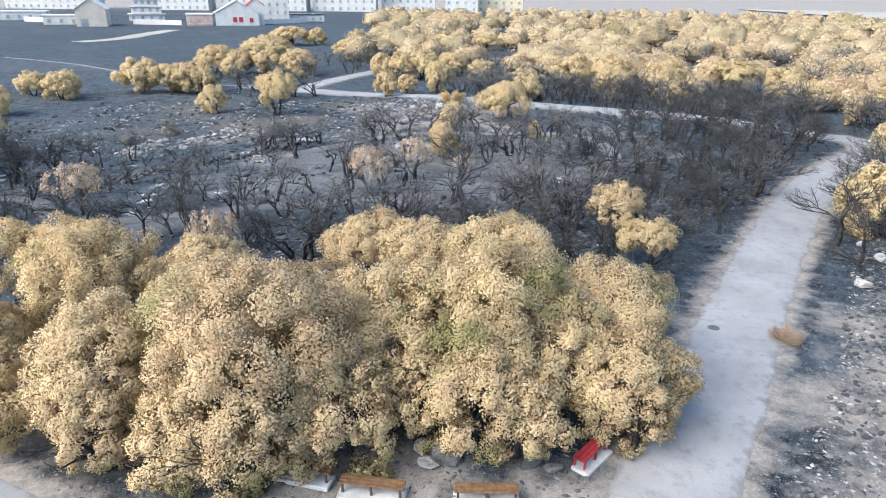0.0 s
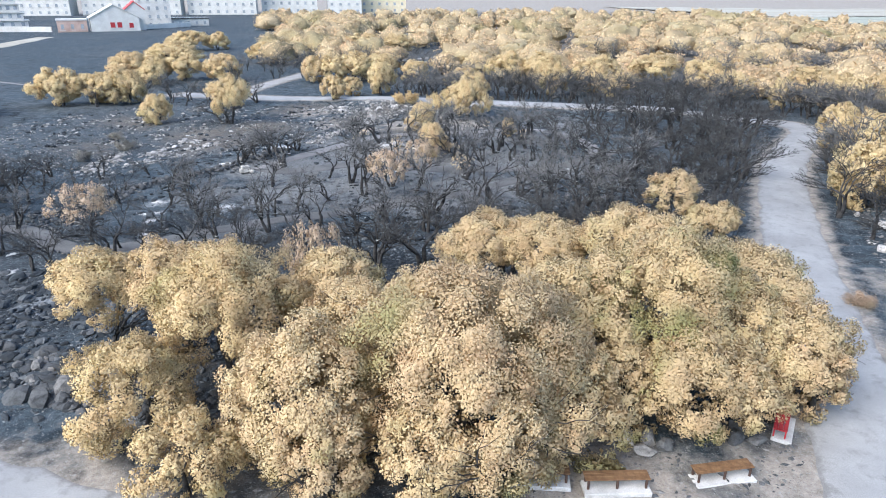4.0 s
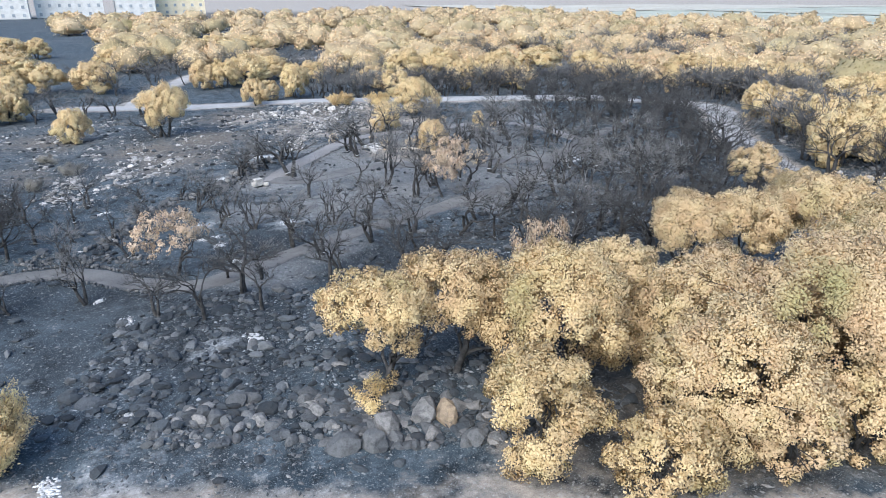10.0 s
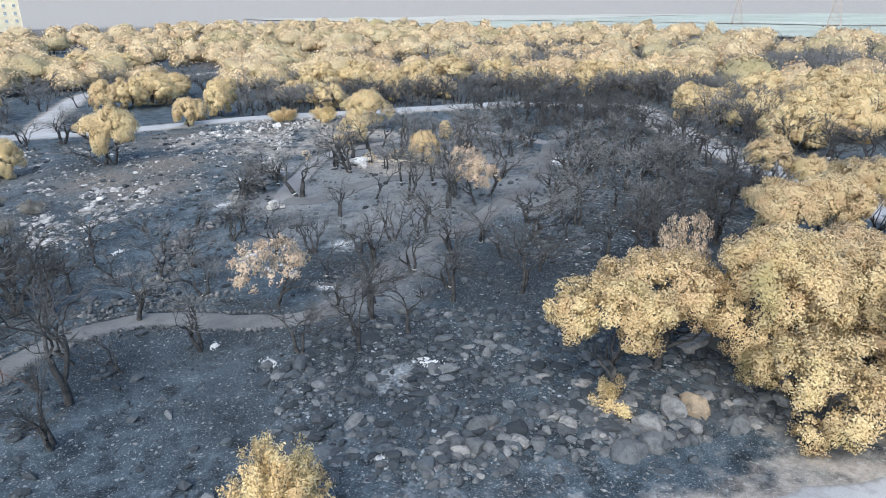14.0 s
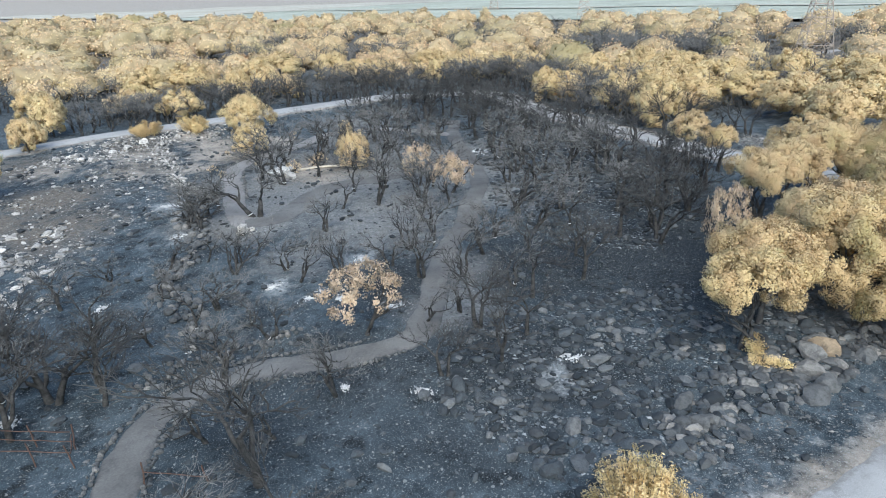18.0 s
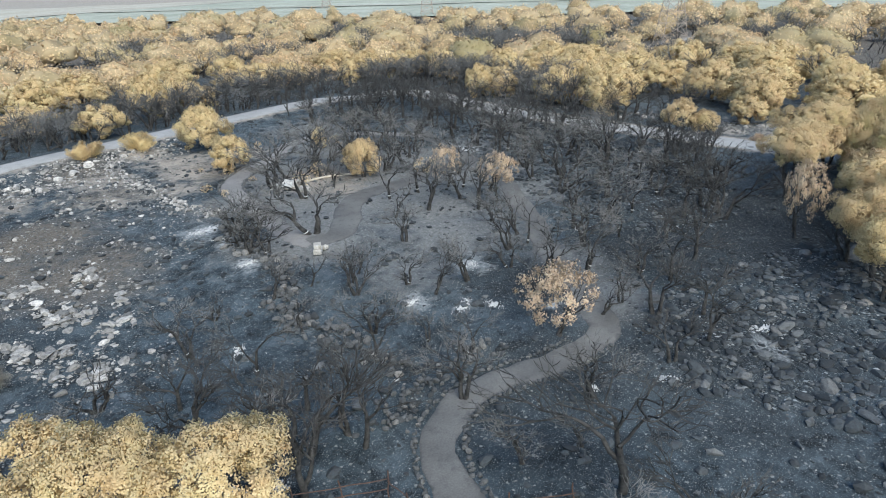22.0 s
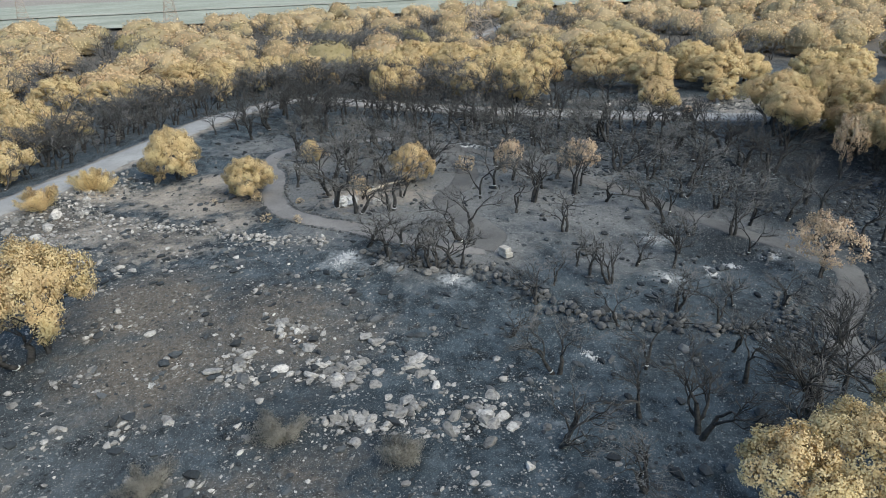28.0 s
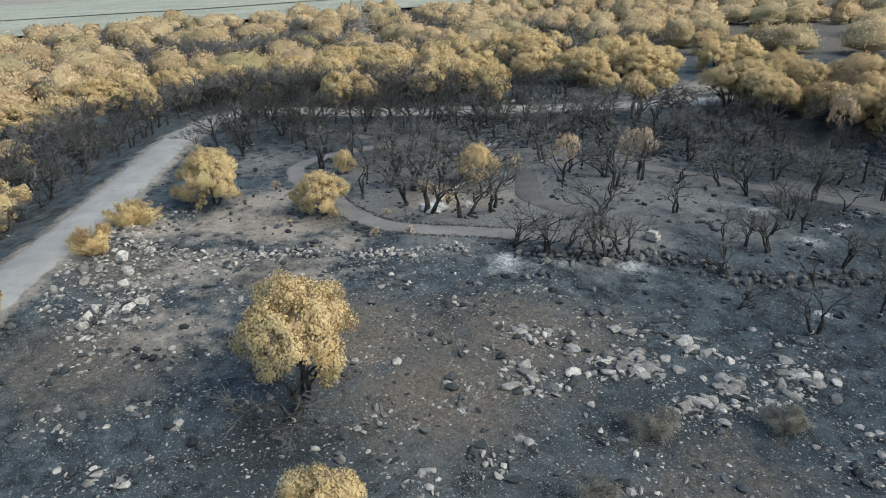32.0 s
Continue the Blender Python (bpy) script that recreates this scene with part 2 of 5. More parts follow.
# the crown leaf colour darkened: shade inside the crown, put into the colour
M_LEAF_INNER_SHADE = leaf_material("shaded_inner_leaves", (0.36, 0.275, 0.165), (0.42, 0.325, 0.20), (0.28, 0.205, 0.115), (0.3, 0.28, 0.13), 0.4, 0.2)
M_LEAF_PINK = leaf_material("singed_pinkish_leaves", (0.50, 0.37, 0.27), (0.62, 0.50, 0.38), (0.43, 0.32, 0.235))
M_LEAF_GREY = leaf_material("grey_dead_twigs", (0.24, 0.23, 0.21), (0.33, 0.315, 0.29), (0.17, 0.163, 0.15), (0.2, 0.19, 0.17), 0.1)
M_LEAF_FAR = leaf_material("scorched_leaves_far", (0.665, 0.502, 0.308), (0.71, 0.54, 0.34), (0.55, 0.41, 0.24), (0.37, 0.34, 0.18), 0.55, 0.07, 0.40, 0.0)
# darker copy of the far leaf colour, painting the shade between crown leaves
M_LEAF_CORE_SHADE = leaf_material("far_shaded_leaves", (0.43, 0.335, 0.205), (0.48, 0.38, 0.24), (0.36, 0.28, 0.165), (0.26, 0.245, 0.135), 0.5, 0.07, 0.4, 0.0)
M_LEAF_STRAW = leaf_material("straw_leaves", (0.70, 0.55, 0.30), (0.76, 0.60, 0.35), (0.60, 0.45, 0.23), (0.5, 0.45, 0.2), 0.1)
M_LEAF_PALE = leaf_material("dry_pale_leaves", (0.66, 0.51, 0.33), (0.76, 0.62, 0.45), (0.48, 0.35, 0.22))
M_LEAF_GREEN = leaf_material("olive_leaves", (0.36, 0.30, 0.165), (0.45, 0.375, 0.21), (0.25, 0.205, 0.105), tone_each=0.0)
M_BARK = simple("charred_bark", (0.015, 0.015, 0.015), (0.058, 0.055, 0.053), 4.0, 0.9, 25.0, 0.5)
M_TWIG = simple("charred_twigs", (0.068, 0.067, 0.065), (0.160, 0.155, 0.150), 1.2, 0.9, 12.0, 0.2)
M_SOOT_TWIG = simple("sooty_twigs", (0.022, 0.022, 0.022), (0.070, 0.068, 0.066), 1.2, 0.9, 12.0, 0.2)
M_HAZE = simple("grey_twigs", (0.062, 0.061, 0.060), (0.150, 0.146, 0.142), 0.6, 0.9, 8.0, 0.2)
M_ROCK = rock_material("basalt_stone", (0.048, 0.052, 0.056), (0.118, 0.119, 0.119), (0.20, 0.19, 0.178))
M_SOOTY = rock_material("sooty_stone", (0.020, 0.024, 0.028), (0.062, 0.070, 0.077), (0.125, 0.128, 0.13))
M_PALE = rock_material("pale_stone", (0.15, 0.145, 0.138), (0.34, 0.325, 0.306), (0.50, 0.475, 0.445))
M_ASHEN = rock_material("ash_dusted_stone", (0.075, 0.085, 0.095), (0.165, 0.18, 0.192), (0.27, 0.282, 0.29))
M_ASHW = simple("white_ash", (0.25, 0.255, 0.26), (0.49, 0.49, 0.485), 2.5, 0.95, 14.0, 0.6)
M_WOOD = simple("bench_wood", (0.11, 0.06, 0.03), (0.19, 0.11, 0.055), 6.0, 0.6, 50.0)
M_CONC = simple("white_concrete", (0.36, 0.35, 0.335), (0.48, 0.47, 0.455), 3.0, 0.85, 30.0)
M_TAG = simple("white_tag", (0.40, 0.40, 0.39), (0.50, 0.50, 0.49), 4.0, 0.7, 30.0)
M_RED = simple("red_paint", (0.25, 0.02, 0.025), (0.36, 0.04, 0.045), 4.0, 0.5, 30.0)
M_STEEL = simple("galvanised_steel", (0.27, 0.22, 0.18), (0.36, 0.30, 0.25), 2.0, 0.7, 20.0, 0.1, 0.3)
M_RUST = simple("rusty_metal", (0.045, 0.030, 0.025), (0.085, 0.052, 0.04), 5.0, 0.8, 40.0)
M_WALL = simple("white_plaster", (0.47, 0.455, 0.43), (0.56, 0.545, 0.515), 0.4, 0.85, 8.0)
M_CREAM = simple("cream_plaster", (0.60, 0.50, 0.34), (0.68, 0.58, 0.42), 0.4, 0.85, 8.0)
M_ROOF = simple("red_roof", (0.42, 0.055, 0.06), (0.52, 0.09, 0.09), 1.0, 0.7, 8.0)
M_GLASS = simple("dark_window", (0.03, 0.035, 0.04), (0.06, 0.065, 0.07), 1.0, 0.2, 8.0, 0.0, 0.5)
M_IRON = simple("cast_iron", (0.12, 0.118, 0.115), (0.18, 0.176, 0.17), 8.0, 0.6, 40.0, 0.3, 0.4, 0.5)
# crop green paled and greyed, with the distance haze put into the colour
M_FIELD_HAZY = simple("hazy_green_field", (0.235, 0.245, 0.195), (0.31, 0.315, 0.26), 0.03, 0.95, 0.4, 0.2)
M_STRAW = simple("straw_field", (0.29, 0.265, 0.215), (0.36, 0.335, 0.28), 0.02, 0.95, 0.4, 0.2)

# ---------------------------------------------------------------- mesh helpers


def mesh_object(name, verts, faces, mat, parent=None, label="", smooth=False, normals=None):
    """One mesh object from numpy arrays; all faces have the same number of corners."""
    me = bpy.data.meshes.new(name)
    verts, faces = np.asarray(verts, float), np.asarray(faces, int)
    n, k = faces.shape
    me.vertices.add(len(verts))
    me.vertices.foreach_set("co", verts.ravel())
    me.loops.add(n * k)
    me.loops.foreach_set("vertex_index", faces.ravel())
    me.polygons.add(n)
    me.polygons.foreach_set("loop_start", np.arange(0, n * k, k))
    me.polygons.foreach_set("loop_total", np.full(n, k))
    me.polygons.foreach_set("use_smooth", np.full(n, smooth))
    me.update(calc_edges=True)
    if normals is not None:
        me.normals_split_custom_set_from_vertices(normals.tolist())
    me.materials.append(mat)
    ob = new(name, me)
    if parent:
        ob.parent = parent
    if label:
        ob["label"] = label
    return ob


def part(name, bm, mat, parent=None, label="", smooth=False):
    me = bpy.data.meshes.new(name)
    for f in bm.faces:
        f.smooth = smooth
    bm.to_mesh(me)
    bm.free()
    me.materials.append(mat)
    ob = new(name, me)
    if parent:
        ob.parent = parent
    if label:
        ob["label"] = label
    return ob


def box(bm, size, at, rz=0.0, bevel=0.0, rx=0.0):
    r = bmesh.ops.create_cube(bm, size=1.0)
    vs = r["verts"]
    bmesh.ops.scale(bm, vec=size, verts=vs)
    if bevel:
        es = list({e for v in vs for e in v.link_edges})
        g = bmesh.ops.bevel(bm, geom=es, offset=bevel, segments=1, affect="EDGES")
        vs = list({v for f in g["faces"] for v in f.verts} | {v for v in vs if v.is_valid})
    bmesh.ops.transform(bm, matrix=pose(*at, rx, 0, rz), verts=vs)
    return bm


def boxes(*items):
    bm = bmesh.new()
    for it in items:
        box(bm, *it)
    return bm


def tubes(paths, sides):
    """Tapered tubes: paths is a list of (points (n,3), radii (n,)). Returns verts and quads."""
    V, Fc, base = [], [], 0
    ang = np.arange(sides) * 2 * np.pi / sides
    ca, sa = np.cos(ang), np.sin(ang)
    for pts, rad in paths:
        pts, rad = np.asarray(pts, float), np.asarray(rad, float)
        d = np.gradient(pts, axis=0)
        d /= np.linalg.norm(d, axis=1)[:, None] + 1e-9
        up = np.where(np.abs(d[:, 2:3]) > 0.9, np.array([[1.0, 0, 0]]), np.array([[0, 0, 1.0]]))
        u = np.cross(d, up)
        u /= np.linalg.norm(u, axis=1)[:, None] + 1e-9
        v = np.cross(d, u)
        ring = pts[:, None] + rad[:, None, None] * (u[:, None] * ca[None, :, None] + v[:, None] * sa[None, :, None])
        V.append(ring.reshape(-1, 3))
        n = len(pts)
        i = np.arange(n - 1)[:, None] * sides + np.arange(sides)[None]
        j = np.arange(n - 1)[:, None] * sides + (np.arange(sides)[None] + 1) % sides
        Fc.append(np.stack([i, j, j + sides, i + sides], -1).reshape(-1, 4) + base)
        base += n * sides
    return np.concatenate(V), np.concatenate(Fc)


def leaf_quads(rng, centres, normals, size, slim=1.0):
    """Small bent leaf sprays: a quad for every centre, turned at random about a loose outward normal. Returns verts, quads and soft normals."""
    n = len(centres)
    out = normals / (np.linalg.norm(normals, axis=1)[:, None] + 1e-9)
    nr = out + rng.normal(0, 0.75, (n, 3))
    nr /= np.linalg.norm(nr, axis=1)[:, None] + 1e-9
    nr *= np.where((nr * out).sum(1) < 0, -1, 1)[:, None]
    a = rng.normal(0, 1, (n, 3))
    u = np.cross(nr, a)
    u /= np.linalg.norm(u, axis=1)[:, None] + 1e-9
    v = np.cross(nr, u)
    s = size * rng.uniform(0.55, 1.35, (n, 1))
    w = s * rng.uniform(0.45, 0.9, (n, 1)) * slim
    k = nr * s * rng.uniform(-0.25, 0.35, (n, 1))
    V = np.stack([centres - u * s, centres - v * w + k, centres + u * s * 0.9, centres + v * w - k * 0.4], 1).reshape(-1, 3)
    soft = out * 0.92 + nr * 0.08 + np.array([0, 0, 0.1])
    soft /= np.linalg.norm(soft, axis=1)[:, None]
    F = np.arange(4 * n).reshape(-1, 4)
    up = np.cross(V[1::4] - V[0::4], V[3::4] - V[0::4])
    turn = (up * nr).sum(1) < 0
    F[turn] = F[turn][:, ::-1]
    return V, F, np.repeat(soft, 4, 0)


def crown_lobes(rng, H, R, low, n, sag=0.22, size=1.0):
    """The rounded heads of a crown, spread over an uneven dome. Returns centres and radii."""
    i = np.arange(n) + 0.5
    z = 1 - i / n * (1 + sag)
    az = i * 2.39996 + rng.normal(0, 0.25, n) + rng.uniform(0, 6.28)
    f = np.sqrt(np.maximum(0.02, 1 - z * z)) * np.where(z < 0, 1 + 1.5 * z, 1)        # drawn in below
    wide = R * 0.73 * (1 + 0.14 * np.sin(2 * az + rng.uniform(0, 6)) + 0.12 * np.sin(3 * az + rng.uniform(0, 6))) * rng.uniform(0.78, 1.12, n)
    base = H * (low + (1 - low) * 0.32)
    r = R * rng.uniform(0.20, 0.36, n) * size
    up = H - base - R * 0.22
    c = np.stack([np.cos(az) * f * wide, np.sin(az) * f * wide, base + np.where(z > 0, z * up * rng.uniform(0.82, 1.06, n), z * (base - H * low) / max(sag, 0.05))], -1)
    return c, r


def crown_leaves(rng, centres, radii, per_area, size, heads=14, shell=0.45, others=()):
    """Leaves over the small tufts of every head; those buried in the crown are left out."""
    C, N = [], []
    mid = centres.mean(0) - np.array([0, 0, 0.6])
    squash = np.array([1, 1, 0.78])
    for k, (c, r) in enumerate(zip(centres, radii)):
        out = c - mid
        out /= np.linalg.norm(out) + 1e-9
        sd = rng.normal(0, 1, (heads, 3)) + out * 0.5
        sd /= np.linalg.norm(sd, axis=1)[:, None]
        sr = r * rng.uniform(0.14, 0.50, heads)
        sc = c + sd * r * rng.uniform(0.50, 1.05, (heads, 1)) * squash
        n = np.maximum(3, (per_area * 6.28 * sr * sr).astype(int))
        w = np.repeat(np.arange(heads), n)
        d = rng.normal(0, 1, (len(w), 3)) + sd[w] * 0.8
        d /= np.linalg.norm(d, axis=1)[:, None]
        t = sc[w] + d * (sr[w] * (shell + (1.36 - shell) * rng.random(len(w)) ** 0.8))[:, None]
        gone = np.zeros(len(t), bool)
        for m in range(len(centres)):
            if m != k and abs(centres[m][0] - c[0]) < r + radii[m] and abs(centres[m][1] - c[1]) < r + radii[m]:
                gone |= (((t - centres[m]) / squash) ** 2).sum(1) < (0.66 * radii[m]) ** 2
        for ox, oy, oH, oR in others:
            gone |= ((t[:, 0] - ox) / (oR * 0.72)) ** 2 + ((t[:, 1] - oy) / (oR * 0.72)) ** 2 + ((t[:, 2] - oH * 0.5) / (oH * 0.36)) ** 2 < 1
        C.append(t[~gone])
        N.append((d * 0.55 + sd[w] * 0.35 + out * 0.35 + np.array([0, 0, 0.15]))[~gone])
    return leaf_quads(rng, np.concatenate(C), np.concatenate(N), size)


def branching(rng, height, spread, stems=2, twigs=3, gnarl=0.35, trunk=0.11, deep=4):
    """A gnarled tree whose limbs fan out and up into a rounded head: limb tubes and fine twig tubes."""
    limbs, fine = [], []

    def grow(p, d, length, r, level):
        n = 4 if level < 2 else 3 if level < deep else 2
        pts, rad = [p.copy()], [r]
        for i in range(n):
            out = p[:2] / (np.linalg.norm(p[:2]) + 0.15)
            d = d + rng.normal(0, gnarl, 3) * (0.45 if level == 0 else 0.8)
            d[:2] += out * 0.10 * spread * (level > 0)
            d[2] += 0.16 if level < 2 else 0.06
            if level >= 1 and d[2] < 0.0:
                d[2] = 0.08
            d /= np.linalg.norm(d)
            p = p + d * length / n
            pts.append(p.copy())
            rad.append(r * (1 - 0.42 * (i + 1) / n))
        (limbs if level < deep - 1 else fine).append((np.array(pts), np.array(rad)))
        if level >= deep:
            return
        kids = (rng.integers(2, 4) if level < 2 else twigs)
        for k in range(kids):
            i = n if k == 0 else rng.integers(max(1, n - 2), n + 1)
            side = np.cross(d, rng.normal(0, 1, 3))
            side /= np.linalg.norm(side) + 1e-9
            q = pts[i]
            nd = d * 0.75 + side * rng.uniform(0.45, 0.85) * min(1.3, spread)
            nd[:2] += q[:2] / (np.linalg.norm(q[:2]) + 0.3) * 0.18 * spread
            nd[2] += 0.12
            nd /= np.linalg.norm(nd)
            grow(q.copy(), nd, length * rng.uniform(0.62, 0.86), rad[i] * rng.uniform(0.58, 0.82), level + 1)

    for s in range(stems):
        a = rng.uniform(0, 2 * np.pi)
        lean = rng.uniform(0.1, 0.5) * (0.4 if stems == 1 else 1.0)
        d = np.array([np.cos(a) * lean, np.sin(a) * lean, 1.0])
        p = np.array([np.cos(a) * 0.08 * (stems > 1), np.sin(a) * 0.08 * (stems > 1), -0.12])
        grow(p, d / np.linalg.norm(d), height * 0.30, trunk * rng.uniform(0.8, 1.15), 0)
    top = max(q[0][:, 2].max() for q in limbs + fine)
    k = height / top
    return [(q * k, r) for q, r in limbs], [(q * k, r) for q, r in fine]


# ---------------------------------------------------------------- plan
ROAD_A = [(5.5, -64.0), (9.3, -56.0), (13.2, -48.2), (17.3, -40.2), (21.7, -31.6), (26.6, -22.8), (31.1, -15.2), (35.7, -8.8), (40.3, -3.4), (44.2, 1.0), (45.8, 4.4), (44.8, 7.6), (41.0, 10.2)]
ROAD_B = [(42.2, 9.6), (38.0, 11.4), (34.0, 13.1), (28.0, 15.7), (20.0, 18.5), (12.0, 21.5), (5.0, 24.3), (0.0, 26.6), (-7.0, 29.6), (-13.0, 32.2), (-20.0, 35.0), (-29.0, 38.0)]
FAR_PATH = [(-29.0, 38.0), (-38.0, 39.5), (-46.0, 45.0), (-57.0, 52.0), (-74.0, 64.0), (-95.0, 74.0)]
TRACK = [(-21.0, 35.5), (-19.0, 45.0), (-15.0, 57.0), (-8.6, 73.0), (4.0, 87.0), (20.0, 96.0), (45.0, 104.0)]
TRACK_EAST = [(86.0, -17.0), (95.0, -22.3), (113.0, -32.2), (139.0, -44.2), (165.0, -56.0), (190.0, -66.0)]
ROAD_C = [(-46.0, -31.5), (-36.0, -36.4), (-24.2, -42.6), (-16.5, -46.4), (-9.0, -50.2), (0.0, -54.4), (8.0, -57.5)]
PATH_D = [(-33.5, -25.8), (-31.2, -23.2), (-28.8, -21.3), (-26.4, -20.7), (-23.8, -21.7), (-21.4, -24.3), (-18.7, -26.1), (-16.0, -25.4), (-12.5, -23.6), (-8.2, -21.8), (-4.4, -20.7), (-0.2, -18.9), (4.5, -17.0), (9.2, -13.8), (13.2, -10.6), (19.0, -6.0), (26.0, -2.0)]
PATH_E = [(19.0, -6.0), (19.0, 0.0), (17.2, 5.2), (12.5, 6.6), (8.5, 5.6), (3.6, 5.6), (-1.4, 4.2), (-5.2, 0.2), (-8.6, -3.8), (-10.6, -6.4), (-11.2, -8.0)]
PATH_F = [(14.2, -10.3), (9.0, -10.3), (4.6, -10.0), (1.4, -8.8), (-1.4, -7.2), (-4.4, -7.4), (-7.4, -8.5), (-9.6, -8.8), (-11.2, -7.6)]


def smooth_line(points, step=0.5):
    """A rounded line through the points."""
    p = np.asarray(points, float)
    p = np.vstack([2 * p[0] - p[1], p, 2 * p[-1] - p[-2]])
    out = []
    for a, b, c, d in zip(p, p[1:], p[2:], p[3:]):
        n = max(2, int(np.linalg.norm(c - b) / step))
        t = np.linspace(0, 1, n, endpoint=False)[:, None]
        out.append(0.5 * (2 * b + (c - a) * t + (2 * a - 5 * b + 4 * c - d) * t**2 + (3 * b - a - 3 * c + d) * t**3))
    return np.vstack(out + [p[-2:-1]])


LINES = [(smooth_line(l), w) for l, w in ((ROAD_A, 2.05), (ROAD_B, 2.05), (TRACK, 1.6), (TRACK_EAST, 1.6), (ROAD_C, 2.2), (FAR_PATH, 0.5), (PATH_D, 0.85), (PATH_E, 0.85), (PATH_F, 1.0))]


def off_lines(x, y, first=99):
    """Distance in metres from the edge of the nearest road or path."""
    p = np.stack([np.ravel(x), np.ravel(y)], -1)
    best = np.full(len(p), 1e9)
    for l, w in LINES[:first]:
        s = l[::2]
        for i in range(0, len(p), 4000):
            q = p[i:i + 4000]
            best[i:i + 4000] = np.minimum(best[i:i + 4000], np.sqrt(((q[:, None] - s[None]) ** 2).sum(-1).min(1)) - w)
    return best.reshape(np.shape(x))


def waves(x, y, seed, scale):
    """Smooth random relief, about -1 to 1."""
    r = np.random.default_rng(seed)
    out = np.zeros(np.shape(x))
    for _ in range(9):
        a, f, p = r.uniform(0, 6.28), r.uniform(0.6, 1.5) / scale, r.uniform(0, 6.28)
        out = out + np.sin((np.cos(a) * x + np.sin(a) * y) * f * 6.28 + p)
    return out / 4.0


def rise(v, a, b):
    t = np.clip((np.asarray(v, float) - a) / (b - a), 0, 1)
    return t * t * (3 - 2 * t)


def base_height(x, y):
    return (-0.55 * np.exp(-(((x + 25) / 9.0) ** 2 + ((y + 3) / 22.0) ** 2))
            + 0.35 * np.exp(-((x / 22.0) ** 2 + ((y + 50) / 9.0) ** 2))
            + 0.9 * np.exp(-((y - 26.0 + 0.368 * x) * 0.938 / 4.5) ** 2) * rise(x, -16, 3) * (1 - rise(x, 33, 44)))


def height(x, y, near=None):
    x, y = np.asarray(x, float), np.asarray(y, float)
    d = off_lines(x, y) if near is None else near
    k = np.clip((d - 0.2) / 1.5, 0, 1)
    return base_height(x, y) + k * (0.10 * waves(x, y, 3, 7.0) + 0.05 * waves(x, y, 4, 2.2))


def blobs(x, y, items):
    out = np.zeros(np.shape(x))
    for bx, by, r, k in items:
        out = np.maximum(out, k * np.exp(-((x - bx) ** 2 + (y - by) ** 2) / (r * r)))
    return out


ASH = [(-10.8, 0.4, 1.6, 1.0), (-12.2, -2.4, 1.2, .8), (-14.8, -5.4, 1.2, .9), (-17.4, -16.6, 1.0, .9), (-17.2, -19.2, 1.0, .9), (14.0, -12.0, 1.4, .9), (-16.2, -23.3, .7, 1), (-12.3, -18.3, 1.6, .8),
       (-22.2, -12.5, 2.2, .42), (-27.0, -6.0, 2.4, .38), (-18.5, -33.0, 1.2, .8), (-22, -40.0, 2.2, .55), (-17, -43.0, 1.8, .45), (-2.5, -24, 2, .3), (12, -22, 2.4, .35), (20, -16, 2.6, .35), (4, -21, 1.6, .5), (24, -12, 1.8, .5)]
BROWN = [(-14, 11, 5, .65), (-20, 9, 5, .62), (-29, 17, 6, .5), (-5, 13, 5, .5), (0, 20, 5, .55), (-10, 22, 6, .55), (3, 9, 4, .8), (2, -2, 5, .6), (-18, 4, 6, .55), (-6, -46, 8, .45), (-30, 4, 6, .4)]
DIRT = [(5, 14, 4, .55), (-2, 16.5, 4, .5), (8.5, 10.5, 3, .6), (2, 10.5, 3.5, .6), (-6, 11, 4, .38), (6, 18.5, 3, .6), (-9, 19, 4, .4), (25, -42, 5, .55), (29, -35, 4, .4), (22, -50, 7, .55), (20.5, -43, 3, .55), (24.5, -36, 2.5, .5), (4, -50, 4, .7), (10, -49.5, 3, .6), (-2.5, 8, 2.5, .5), (0.5, -1.0, 3.6, .62), (0, -5, 2.4, .5), (9, 9, 3, .5), (-12, -48, 4, .55)]
GREY = [(-11, -7.5, 3.5, .9), (-7, -16, 6, .6), (-14, -15, 4, .5), (2, -20, 4, .55), (8, -16, 4, .6), (0, -5, 8, .9), (-8, -7, 4, .7), (-15, -26, 3, .7), (-11, -24, 3, .7), (-3, -14, 5, .6), (5, -14, 5, .55), (9, -6, 6, .65), (-8, -12, 4, .5), (12, 2, 6, .6), (16, -12, 5, .5), (-6, 2, 4, .5), (-13, -4, 4, .4), (3, 3, 5, .7), (20, 8, 6, .5), (9, 10, 4, .6)]
# charred soil, widened to paint in the darkness among the trees
SOOT_SHADE = [(-20, -27, 4, .4), (-27, -25, 4, .45), (6, -29, 8, .6), (-8, -29, 7, .6), (16, -24, 6, .6), (-18, -32, 6, .6), (-22, -25, 4, .5), (-24, -31, 4, .42), (-3, -35, 8, .9), (24, -18, 6, .6), (14, -18, 5, .4), (32, -10, 5, .4), (-25, -22, 4, .4), (-26, 2, 6, .4), (30, 4, 6, .4), (-15, 5, 4, .5), (-20, 16, 4, .5), (-14, -22, 4, .6), (-24, -14, 3, .4), (34, -4, 6, .4)]


